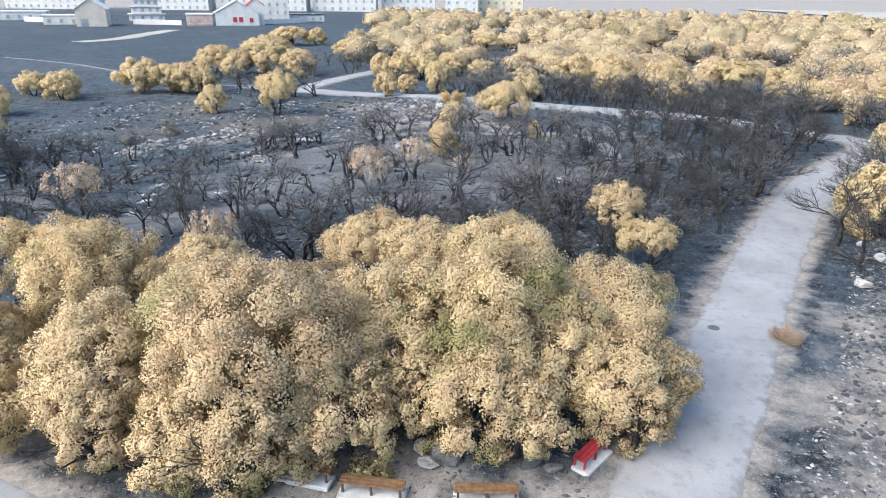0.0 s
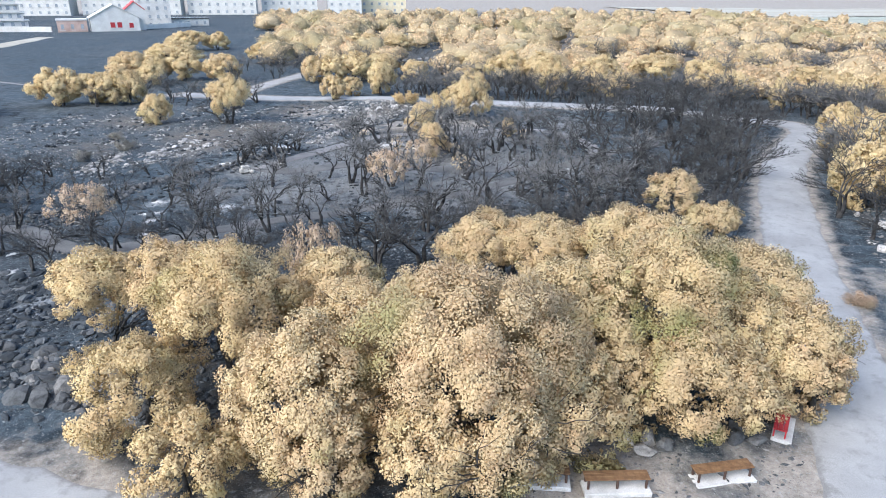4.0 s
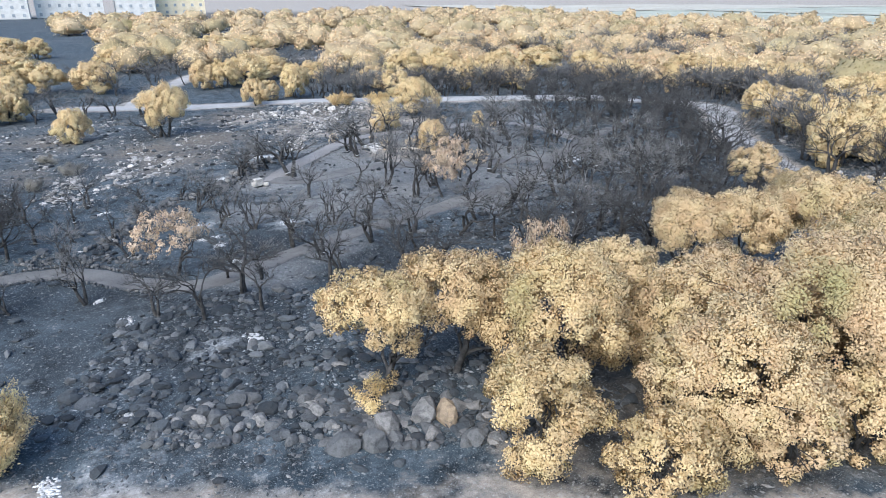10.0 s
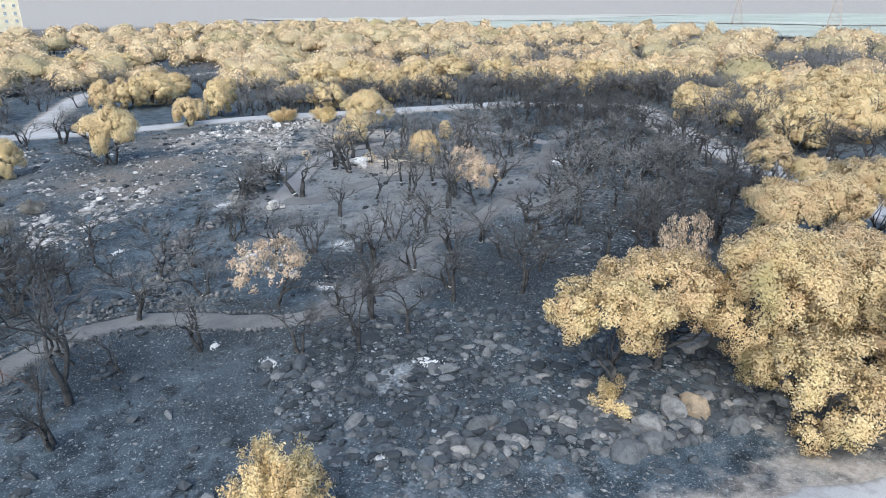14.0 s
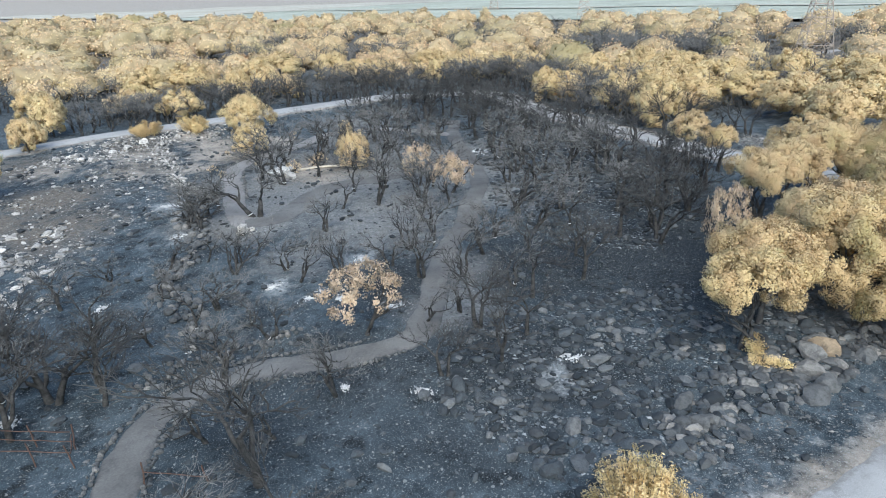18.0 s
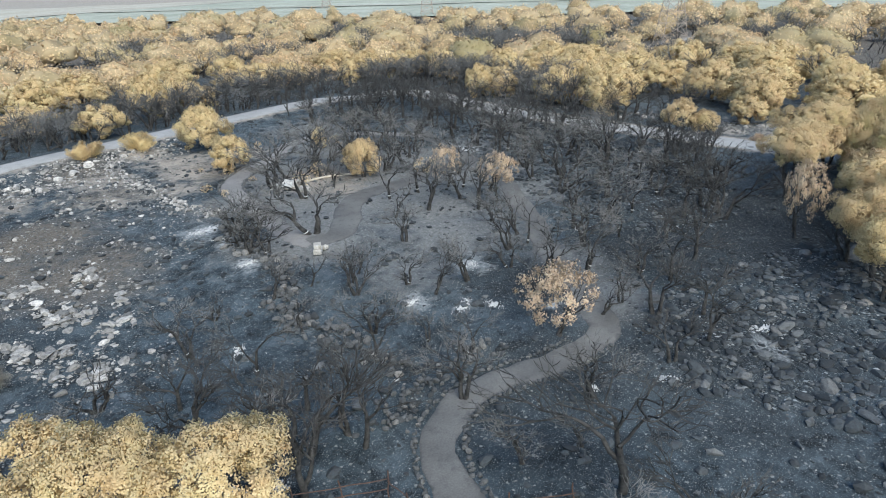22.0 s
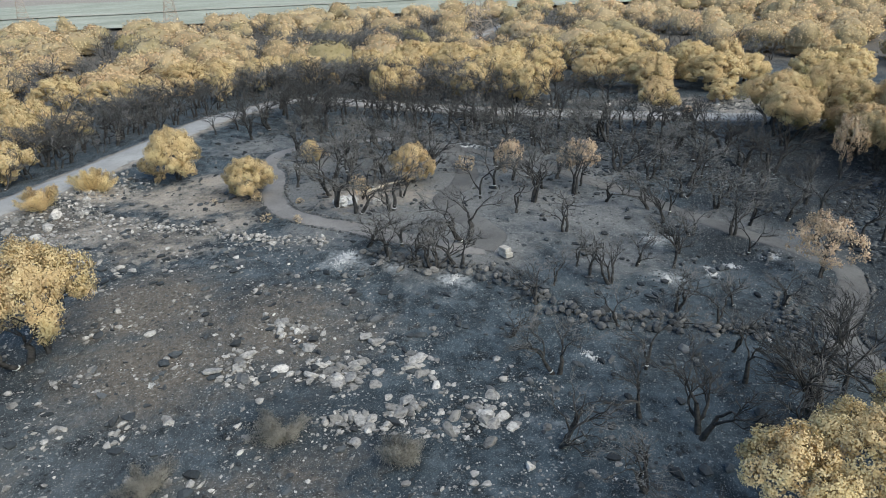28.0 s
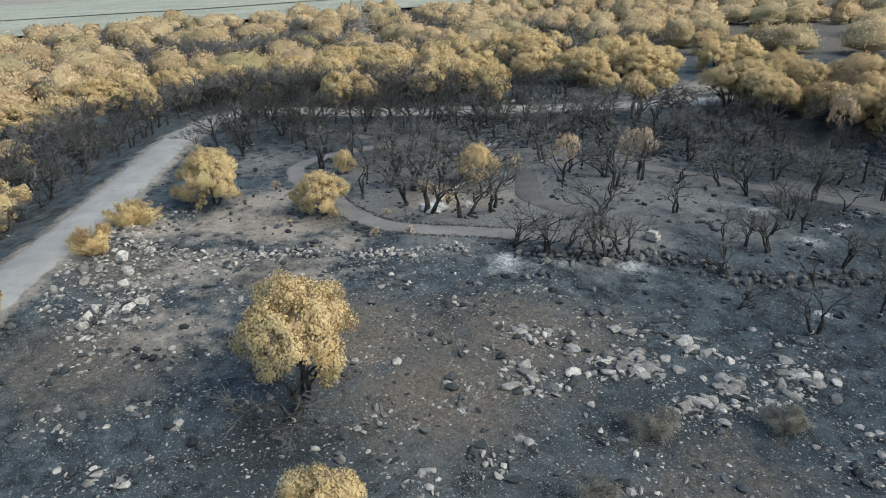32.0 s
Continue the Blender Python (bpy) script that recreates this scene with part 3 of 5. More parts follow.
def build_ground():
    def axis(lo, hi):
        mid = np.arange(lo, hi, 0.55)
        far = [1.0]
        while sum(far) < 4300:
            far.append(far[-1] * 1.17)
        far = np.cumsum(far)
        return np.concatenate([lo - far[::-1], mid, hi + far])

    xs, ys = axis(-56, 60), axis(-66, 62)
    X, Y = np.meshgrid(xs, ys)
    d = off_lines(X, Y)
    Z = height(X, Y, d)
    out = np.hypot(X, Y)
    hill = np.clip((out - 650) / 2200, 0, 1)          # low hills close the view
    Z = Z + hill * (75 + 45 * waves(X, Y, 12, 1500.0) + 12 * waves(X, Y, 13, 400.0))
    nx, ny = len(xs), len(ys)
    i = (np.arange(ny - 1)[:, None] * nx + np.arange(nx - 1)[None]).ravel()
    F = np.stack([i, i + 1, i + nx + 1, i + nx], -1)
    ob = mesh_object("ground", np.stack([X, Y, Z], -1).reshape(-1, 3), F, M_GROUND, smooth=True)
    verge = 0.5 * np.exp(-np.clip(off_lines(X, Y, 5), 0, 99) / 0.8)
    far = np.clip((out - 62) / 60, 0, 0.75) * rise(X, 10, 40)
    # pale dry cover growing with distance, also painting the haze over far land
    dry = np.clip((out - 380) / 300, 0, 0.9)
    col = np.stack([0.55 * blobs(X, Y, ASH), np.maximum(blobs(X, Y, BROWN), far), np.maximum(np.maximum(blobs(X, Y, DIRT), verge), dry), np.ones_like(X)], -1)
    burn = ob.data.color_attributes.new("burn", "FLOAT_COLOR", "POINT")
    zero = np.zeros_like(X)
    burn.data.foreach_set("color", np.stack([blobs(X, Y, GREY), blobs(X, Y, SOOT_SHADE), zero, zero + 1], -1).astype(np.float32).ravel())
    a = ob.data.color_attributes.new("cover", "FLOAT_COLOR", "POINT")
    a.data.foreach_set("color", col.astype(np.float32).ravel())
    tagged(ob, "burnt stony ground with black soot, ash and dry soil", "ground", kind="structure")


def ribbon(name, points, half, mat, label, lift=0.035, kind="road"):
    l = smooth_line(points)
    t = np.gradient(l, axis=0)
    t /= np.linalg.norm(t, axis=1)[:, None]
    nrm = np.stack([-t[:, 1], t[:, 0]], -1)
    rng = np.random.default_rng(len(l))
    wob = waves(l[:, 0], l[:, 1], 8, 3.0) * 0.12 + waves(l[:, 0], l[:, 1], 18, 0.9) * 0.07
    wob2 = waves(l[:, 0], l[:, 1], 9, 2.5) * 0.12 + waves(l[:, 0], l[:, 1], 19, 0.8) * 0.07
    across = np.linspace(-1, 1, 9)
    W = half + np.where(across[None] < 0, wob[:, None], wob2[:, None])
    P = l[:, None] + nrm[:, None] * (across[None, :, None] * W[:, :, None])
    z = base_height(P[..., 0], P[..., 1]) + lift + 0.03 * (1 - across[None] ** 2) - 0.10 * (np.abs(across[None]) > 0.99)
    V = np.concatenate([P, z[..., None]], -1).reshape(-1, 3)
    n, k = len(l), len(across)
    i = (np.arange(n - 1)[:, None] * k + np.arange(k - 1)[None]).ravel()
    F = np.stack([i, i + k, i + k + 1, i + 1], -1)
    ob = mesh_object(name, V, F, mat, smooth=True)
    a = ob.data.attributes.new("edge", "FLOAT", "POINT")
    a.data.foreach_set("value", np.tile(0.42 * np.abs(across) ** 5, len(l)).astype(np.float32))
    return tagged(ob, label, kind, kind="structure")


build_ground()
ribbon("road_main", ROAD_A, 2.05, M_ROAD, "pale grey worn asphalt road between burnt verges")
ribbon("road_cross", ROAD_B, 2.05, M_ROAD, "pale dusty road crossing the burnt land", 0.02)
ribbon("road_near", ROAD_C, 2.2, M_ROAD, "pale grey asphalt lane along the boulders", 0.03)
ribbon("track", TRACK, 1.6, M_TRACK, "pale dusty farm track among scorched trees", 0.03, "track")
ribbon("track_east", TRACK_EAST, 1.6, M_TRACK, "pale dusty track running into the far woods", 0.03, "track")
ribbon("path_far", FAR_PATH, 0.5, M_LOOP, "narrow pale footpath over burnt ground", 0.03, "path")
ribbon("path_long", PATH_D, 0.85, M_PATH, "grey trodden dirt path edged with stones", 0.03, "path")
ribbon("path_loop", PATH_E, 0.95, M_LOOP, "grey dirt path looping through burnt trees", 0.024, "path")
ribbon("path_link", PATH_F, 1.1, M_PATH, "grey dirt path linking the loop", 0.034, "path")


ribbon("field_stubble", [(-105, 117), (-101, 130), (-104, 153), (-106, 178)], 3.2, M_STRAW, "strip of dry straw-coloured grass by the farm", 0.06, "field")


def thing(name, x, y, label, category, group="", z=None):
    ob = new(name)
    ob.empty_display_size = 0.2
    ob.location = (x, y, float(height(x, y)) if z is None else z)
    return tagged(ob, label, category, group)


# ---------------------------------------------------------------- trees


def lay_part(ob, name, verts, faces, mat, label="", smooth=False):
    return mesh_object(name, verts, faces, mat, ob, label, smooth)


def lump(level=3):
    bm = bmesh.new()
    bmesh.ops.create_icosphere(bm, subdivisions=level, radius=1.0)
    v = np.array([q.co[:] for q in bm.verts])
    f = np.array([[q.index for q in p.verts] for p in bm.faces])
    bm.free()
    return v, f


BALL_V, BALL_F = lump()


def leafy_tree(seed, name, H, R, mat, label, group, dens=62.0, leaf=0.13, count=30, low=0.30, stems=2, category="tree", split=False, others=(), core=False):
    """A small spreading tree at the origin: a dark branching trunk and a crown of many leaf sprays."""
    rng = np.random.default_rng(seed)
    ob = new(name)
    ob.empty_display_size = 0.2
    tagged(ob, label, category, group)
    limbs, fine = branching(rng, H * 0.86, 1.25 * R / max(H, 1) * 1.6, stems, 2, 0.3, 0.05 + 0.022 * H, 3)
    if split:
        for p, r in limbs:
            v, f = tubes([(p, r)], 6)
            lay_part(ob, "trunk" if p[0][2] < 0 else "limb", v, f, M_BARK, "", True)
    else:
        v, f = tubes(limbs, 5)
        lay_part(ob, "trunk", v, f, M_BARK, "charred dark trunk and limbs", True)
    v, f = tubes(fine, 3)
    tagged(lay_part(ob, "branching", v, f, M_BARK, "thin dark branches"), kind="stuff")
    c, r = crown_lobes(rng, H, R, low, count)
    v, f, nn = crown_leaves(rng, c, r, dens, leaf, 17 if core else 6, 0.45 if core else 0.3, others)
    v[:, 2] = np.maximum(v[:, 2], 0.12)
    mesh_object("crown", v, f, mat, ob, normals=nn)
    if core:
        # inner leaves in the darkened colour, so gaps in the crown look shaded
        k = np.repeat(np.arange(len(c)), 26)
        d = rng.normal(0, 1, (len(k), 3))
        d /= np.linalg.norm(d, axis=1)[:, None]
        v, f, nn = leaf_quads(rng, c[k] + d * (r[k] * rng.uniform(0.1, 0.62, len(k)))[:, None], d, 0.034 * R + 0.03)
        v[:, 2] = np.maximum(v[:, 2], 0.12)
        tagged(mesh_object("inner_foliage", v, f, M_LEAF_INNER_SHADE, ob, "dense dried leaves inside the crown, coloured dark as shade", normals=nn), kind="stuff")
    return ob


def bare_tree(seed, name, H, label, group, stems=2, spread=1.0, deep=5, twigs=3, twig_mat=None):
    rng = np.random.default_rng(seed)
    ob = new(name)
    ob.empty_display_size = 0.2
    tagged(ob, label, "burnt tree", group)
    limbs, fine = branching(rng, H, spread, stems, twigs, 0.33, 0.125, deep)
    v, f = tubes([(p, np.maximum(r, 0.017)) for p, r in limbs], 5)
    lay_part(ob, "trunk", v, f, M_BARK, "black charred trunk and limbs", True)
    v, f = tubes([(p, np.maximum(r * 0.8, 0.0080 if twig_mat else 0.0075)) for p, r in fine], 3)
    tagged(lay_part(ob, "fine_branching", v, f, twig_mat or M_TWIG, "fine bare burnt twigs"), kind="stuff")
    if seed in (61, 64, 67):        # a pale band tied round the trunk
        p, r = limbs[0]
        q = np.array([p[1] + (p[2] - p[1]) * k for k in (0.1, 0.12, 0.25, 0.27)])
        v, f = tubes([(q, np.array([0.6, 1.0, 1.0, 0.6]) * (r[1] + 0.008))], 8)
        lay_part(ob, "tag", v, f, M_TAG, "white band round the trunk", True)
    return ob


class Kind:
    """A kind of tree in several shapes: the first of each shape is built, the rest are copies."""

    def __init__(self, makers, H, R):
        self.makers, self.made, self.H, self.R, self.n = makers, {}, H, R, 0

    def put(self, x, y, H, R, turn, shape=None):
        k = self.n % len(self.makers) if shape is None else shape
        self.n += 1
        m = Matrix.LocRotScale((x, y, float(height(x, y)) - 0.03), Euler((0, 0, turn)), (R / self.R, R / self.R, H / self.H))
        if k not in self.made:
            ob = self.makers[k]()
            ob.matrix_basis = m
            self.made[k] = ob
            return ob
        src = self.made[k]
        s = src.scale.copy()
        return copy_thing(src, m @ Matrix.Diagonal((1 / s[0], 1 / s[1], 1 / s[2], 1)))


# the dense stand of scorched trees by the benches: x, y, height, crown radius
STAND = [(-13.2, -38.9, 4.6, 2.05), (-10.4, -39.1, 4.8, 2.3), (-8.3, -38.4, 3.9, 1.2), (-7.6, -42.0, 5.5, 2.6), (-10.2, -44.9, 3.6, 2.0), (-5.4, -46.0, 4.0, 1.9), (-4.0, -40.3, 4.8, 1.9), (-3.2, -43.6, 4.7, 2.2),
         (-4.4, -47.0, 5.0, 2.4), (0.2, -46.8, 6.2, 3.4), (-0.4, -41.6, 4.3, 1.9), (2.5, -37.4, 5.0, 2.0), (4.8, -38.6, 5.2, 2.1), (8.0, -39.9, 5.8, 2.6), (7.6, -44.3, 6.3, 3.3), (3.9, -44.2, 5.3, 2.6), (11.9, -41.8, 4.5, 2.6), (12.0, -45.4, 3.8, 2.0)]
STAND2 = [(14.3, -30.5, 4.9, 1.4), (15.5, -32.6, 3.6, 1.5), (-35.2, -10.8, 4.4, 1.6), (-35.2, -13.4, 4.5, 2.1), (-33.9, -16.5, 4.2, 2.1)]
SKIRT = [(-8.0, -47.8, 2.7, 1.6), (-4.0, -48.6, 3.2, 1.4), (0.8, -48.6, 4.4, 2.0), (-1.2, -49.0, 3.2, 1.5), (3.2, -47.2, 3.9, 2.0), (5.4, -46.4, 3.5, 1.5), (7.3, -46.9, 3.7, 1.9), (8.7, -47.2, 3.1, 1.4), (10.2, -44.3, 4.6, 2.2), (12.4, -46.2, 3.0, 1.2), (13.4, -44.4, 3.0, 1.4)]
GREENISH = [(7.6, -44.3), (3.9, -44.2), (7.3, -46.9), (10.2, -44.3)]
rng0 = np.random.default_rng(5)
for i, (x, y, H, R) in enumerate(STAND + STAND2 + SKIRT):
    close = x < -30
    t = leafy_tree(100 + i, "scorched_oak", H, R, M_LEAF_GOLD if close else M_LEAF_OLIVE if (x, y) in GREENISH else M_LEAF_HONEY if x < -7 else M_LEAF, "scorched oak with dense tan dried leaves and dark trunk", "scorched oaks", 400.0 if close else 380.0, 0.036 if close else 0.038, int(13 + R * 5) if x < -7 else int(16 + R * 7), (0.20 if 6 < x < 11 else 0.02) if (x, y, H, R) in SKIRT else (0.58 if x > 0 else 0.50 if y > -41.8 else 0.28) if y > -43 else 0.14, split=True, core=True,
                   others=[(u - x, v - y, h, r) for u, v, h, r in STAND + STAND2 + SKIRT if 0 < (u - x) ** 2 + (v - y) ** 2 < 64])
    t.location = (x, y, float(height(x, y)))

FINE = Kind([lambda s=s, low=low: leafy_tree(s, "scorched_tree", 4.0, 2.4, M_LEAF_GOLD, "small scorched tree with pale yellow dried crown", "scorched trees", 290.0, 0.045, 26, low, core=True) for s, low in ((17, 0.44), (18, 0.12), (19, 0.14))], 4.0, 2.4)
SMALL = Kind([lambda s=s: leafy_tree(s, "scorched_tree", 4.0, 2.4, M_LEAF_GOLD, "small scorched tree with pale yellow dried crown", "scorched trees", 175.0, 0.066, 24, 0.14, core=True) for s in (11, 12, 13, 14, 15)], 4.0, 2.4)
OPEN_TREES = [(-17.8, 14.4, 5.1, 2.45), (-26.3, 16.0, 3.5, 1.7), (3.7, 7.3, 3.2, 1.8), (9.5, 13.9, 4.5, 2.5), (3.4, -5.4, 3.3, 1.5), (-4.1, 31.8, 2.8, 1.7), (13.0, 39.6, 3.2, 2.9),
              (24.7, 47.4, 4.1, 2.4), (0.0, 35.0, 5.0, 2.1), (-3.9, 51.6, 4.8, 3.7), (53.4, 0.2, 2.6, 1.0), (38.0, -17.4, 4.5, 2.8), (45.0, -16.9, 2.7, 1.6), (36.0, -24.4, 3.2, 1.5), (47.6, -22.9, 3.5, 2.1),
              (-35.6, 29.8, 4.5, 2.6), (-41.7, 29.0, 4.8, 3.1)]
OPEN_TREES2 = [(-50.1, 24.5, 3.6, 1.9), (-40.8, 54.1, 5.1, 3.8), (-41.3, 83.7, 4.6, 6.0), (-22.2, 96.8, 5.0, 2.8), (43.8, -6.8, 4.1, 2.2), (44.1, -8.9, 4.0, 2.4), (49.7, 15.4, 4.4, 1.3), (34.1, 38.4, 5.1, 3.7), (45.5, 44.9, 4.9, 4.6),
               (12.6, 28.4, 3.6, 2.4), (32.5, 29.9, 2.8, 2.6), (-6.6, 27.4, 3.6, 1.6), (12.1, 2.7, 2.2, 0.8), (65.8, 18.8, 4.1, 2.4), (67.8, 12.2, 3.4, 2.2)]
OPEN_TREES3 = [(46.0, -23.3, 4.8, 3.4), (48.0, -30.0, 4.6, 3.6), (36.9, -40.5, 5.0, 4.2), (32.9, -48.2, 4.5, 3.8), (28.2, -38.0, 2.9, 2.0), (24.8, -44.5, 2.5, 1.9), (50.5, 37.0, 4.7, 3.5), (49.1, 29.8, 4.0, 3.6), (58.7, 22.0, 4.8, 4.1), (58.9, 17.3, 4.5, 3.2),
               (63.0, 9.2, 4.2, 3.3), (60.4, 4.1, 4.6, 2.8), (36.6, 35.0, 2.9, 2.2), (60.8, 36.3, 3.6, 2.9), (49.2, 25.7, 4.0, 3.0), (42.0, -36.0, 4.8, 3.6), (53.0, -26.0, 5.2, 3.8)]
OPEN_TREES4 = [(-38.2, 29.6, 4.3, 2.7), (-33.6, 30.2, 4.3, 2.2), (-37.3, 54.2, 4.3, 3.0), (-32.4, 55.0, 4.4, 3.2), (-25.4, 51.9, 4.7, 3.4), (-46.2, 119.5, 5.1, 5.4), (-39.6, 121.0, 4.4, 3.3), (-35.4, 47.5, 3.6, 2.2), (-54.9, 24.2, 3.2, 2.4), (-48.9, 21.0, 3.6, 2.2), (-49.5, 9.5, 3.5, 2.0),
               (-22.8, 83.5, 4.3, 3.4), (-10.5, 50.0, 4.6, 2.2), (-7.4, 49.6, 4.2, 2.5), (6.2, 50.0, 3.6, 2.4), (1.0, 58.3, 4.2, 3.8), (54.4, -18.4, 5.1, 4.4), (46.8, -14.9, 3.3, 2.4), (-2.0, 110.1, 4.5, 4.5), (6.6, 111.9, 4.5, 4.5)]
OPEN_TREES5 = [(32.2, -23.5, 5.0, 2.7), (36.9, -22.2, 4.8, 2.6), (41.8, -6.3, 4.6, 2.0), (41.9, -10.0, 3.6, 2.0), (56.8, 11.1, 4.4, 2.4), (64.5, 11.9, 4.2, 2.4), (62.7, 5.5, 4.4, 2.6)]
for x, y, H, R in OPEN_TREES + OPEN_TREES2 + OPEN_TREES3 + OPEN_TREES4 + OPEN_TREES5:
    if -30 < x < 13 and -10 < y < 22:
        FINE.put(x, y, H, R, rng0.uniform(0, 6.28), 0 if x == -17.8 else 1 + (x > 3))
    else:
        SMALL.put(x, y, H, R, rng0.uniform(0, 6.28))
DRY = Kind([lambda s=s: leafy_tree(s, "dry_shrub", 2.2, 1.6, M_LEAF_PALE, "dry straw-coloured shrub with fine dead stems", "dry shrubs", 60.0, 0.07, 16, 0.05, 4, "shrub") for s in (31, 32, 33)], 2.2, 1.6)
for x, y, H, R in [(0.4, -1.2, 1.2, 0.8), (5.2, -5.0, 1.3, 1.0), (5.6, -10.0, 1.5, 1.0),
                   (2.8, 9.9, 0.5, 0.3), (-2.7, 5.6, 0.7, 0.5), (2.2, 6.7, 0.8, 0.5), (10.9, 8.9, 0.9, 0.5), (13.4, 1.8, 1.1, 0.7), (3.8, -1.1, 1.1, 0.8), (2.8, -1.2, 0.9, 0.6), (-3.4, 3.4, 0.6, 0.4), (0.7, 3.4, 0.5, 0.4)]:
    DRY.put(x, y, H, R, rng0.uniform(0, 6.28))
PINK = Kind([lambda s=s: leafy_tree(s, "singed_tree", 3.0, 1.8, M_LEAF_PINK, "singed tree with sparse pinkish brown leaves", "singed trees", 250.0, 0.046, 20, 0.42) for s in (41, 42)], 3.0, 1.8)
for x, y, H, R in [(-19.5, -24.0, 3.5, 1.9), (-5.0, -36.6, 4.9, 1.3), (-1.0, -17.6, 3.6, 1.6), (1.8, -13.0, 3.4, 1.3)]:
    PINK.put(x, y, H, R, rng0.uniform(0, 6.28))

BARE = Kind([lambda s=s, st=st, sp=sp, tw=tw: bare_tree(s, "burnt_tree", 3.4, "bare burnt tree with black gnarled limbs", "burnt trees", st, sp, 5, tw) for s, st, sp, tw in
             ((61, 2, 1.0, 3), (62, 1, 1.3, 3), (63, 2, 1.1, 3), (64, 1, 1.2, 3), (65, 1, 1.0, 3), (66, 3, 1.0, 2), (67, 2, 0.9, 3), (68, 2, 1.3, 3))], 3.4, 1.7)
DARK = Kind([lambda s=s, st=st, sp=sp: bare_tree(s, "burnt_tree", 3.4, "bare burnt tree with sooty black limbs and twigs", "burnt trees", st, sp, 5, 3, M_SOOT_TWIG) for s, st, sp in
             ((71, 1, 1.0), (72, 2, 0.9), (73, 1, 1.2), (74, 2, 1.1), (75, 1, 0.9), (76, 2, 1.0))], 3.4, 1.7)
BURNT = [(-9.7, -7.2, 4.2, 2.3), (-18.3, -9.0, 2.4, 1.2), (-11.2, -2.1, 3.2, 1.5), (-9.5, -3.2, 3.0, 1.6), (-16.8, -10.4, 2.3, 0.9), (-17.4, -13.4, 3.1, 1.1), (-15.6, -15.6, 2.6, 1.0), (-8.6, -24.4, 3.3, 1.3), (-12.5, -20.6, 2.4, 1.0), (-5.2, -18.1, 2.8, 1.5),
         (-15.4, -26.7, 2.5, 1.0), (-16.1, -30.5, 3.2, 1.2), (-2.0, -27.1, 3.2, 1.2), (-27.9, -17.6, 3.8, 1.4), (-28.9, -27.2, 5.4, 2.2), (-29.4, -11.8, 3.6, 1.5), (-14.9, -12.4, 2.4, 1.0), (-9.9, -20.2, 3.4, 1.2), (-11.8, -24.8, 3.8, 1.2), (-23.5, -25.9, 3.2, 1.1)]
BURNT2 = [(-18.6, 15.0, 3.0, 2.2), (-16.4, -17.4, 3.2, 1.1), (12.3, -7.0, 2.7, 1.4), (-27.9, -10.2, 2.8, 1.2), (-22.6, -16.5, 3.1, 1.1), (-20.5, -29.0, 2.8, 1.1), (-24.5, -16.0, 2.6, 1.1), (-26.8, -15.2, 3.0, 1.3), (-36.0, -7.5, 3.6, 1.6), (-31.5, -17.5, 4.0, 1.8), (-9.0, -1.0, 2.8, 1.4), (-12.4, -3.4, 2.4, 1.2),
          (18.5, -13.8, 4.2, 2.2), (10.3, -7.0, 3.2, 1.6), (-7.4, -20.2, 3.4, 1.5), (-9.8, -13.5, 3.0, 1.4), (4.8, -25.0, 3.6, 1.7), (25.4, -17.8, 4.2, 2.2), (-13.5, -4.5, 3.0, 1.6), (27.5, 7.6, 3.4, 2.0), (33.5, 8.6, 3.6, 1.9)]
BURNT3 = [(-5.7, -23.6, 3.2, 1.4), (-17.0, -25.9, 2.4, 1.0), (-13.0, -22.9, 3.8, 1.5), (-8.7, -21.0, 3.2, 1.1), (-5.7, -11.4, 3.0, 1.4), (-14.5, -18.8, 3.0, 1.1), (-11.5, -27.6, 3.0, 1.2), (-29.3, -16.4, 4.4, 1.9), (-25.0, -21.1, 3.0, 1.2), (-13.5, -6.0, 3.2, 1.3), (-10.9, -3.7, 3.2, 1.3), (-16.3, -12.6, 2.6, 1.0),
          (-28.4, -18.3, 3.8, 1.3), (-16.6, -28.4, 4.0, 1.4), (-12.5, -29.2, 4.0, 1.4), (-9.4, -30.6, 4.2, 1.5), (-18.6, -30.6, 3.8, 1.3)]
spots = [(x, y) for x, y, _, _ in STAND + STAND2 + SKIRT + OPEN_TREES + OPEN_TREES2 + OPEN_TREES3 + OPEN_TREES4 + OPEN_TREES5 + BURNT + BURNT2 + BURNT3]
for x, y, H, R in BURNT + BURNT2 + BURNT3:
    (DARK if x < -26 or y < -28 else BARE).put(x, y, H, R * 1.3, rng0.uniform(0, 6.28))


def scatter(rng, n, sampler, gap, clear):
    """Up to n places from the sampler, gap metres apart and clear of the roads and paths."""
    out = []
    for _ in range(n * 14):
        if len(out) >= n:
            break
        x, y = sampler()
        if any((x - a) ** 2 + (y - b) ** 2 < gap * gap for a, b in spots):
            continue
        if off_lines(np.array([x]), np.array([y]))[0] < clear:
            continue
        out.append((x, y))
        spots.append((x, y))
    return out


def along(rng, line, lo, hi, near, far):
    l = smooth_line(line)

    def sample():
        i = int(rng.uniform(lo, hi) * (len(l) - 2))
        t = l[i + 1] - l[i]
        t /= np.linalg.norm(t)
        o = rng.uniform(near, far)
        return l[i][0] + t[1] * o, l[i][1] - t[0] * o
    return sample


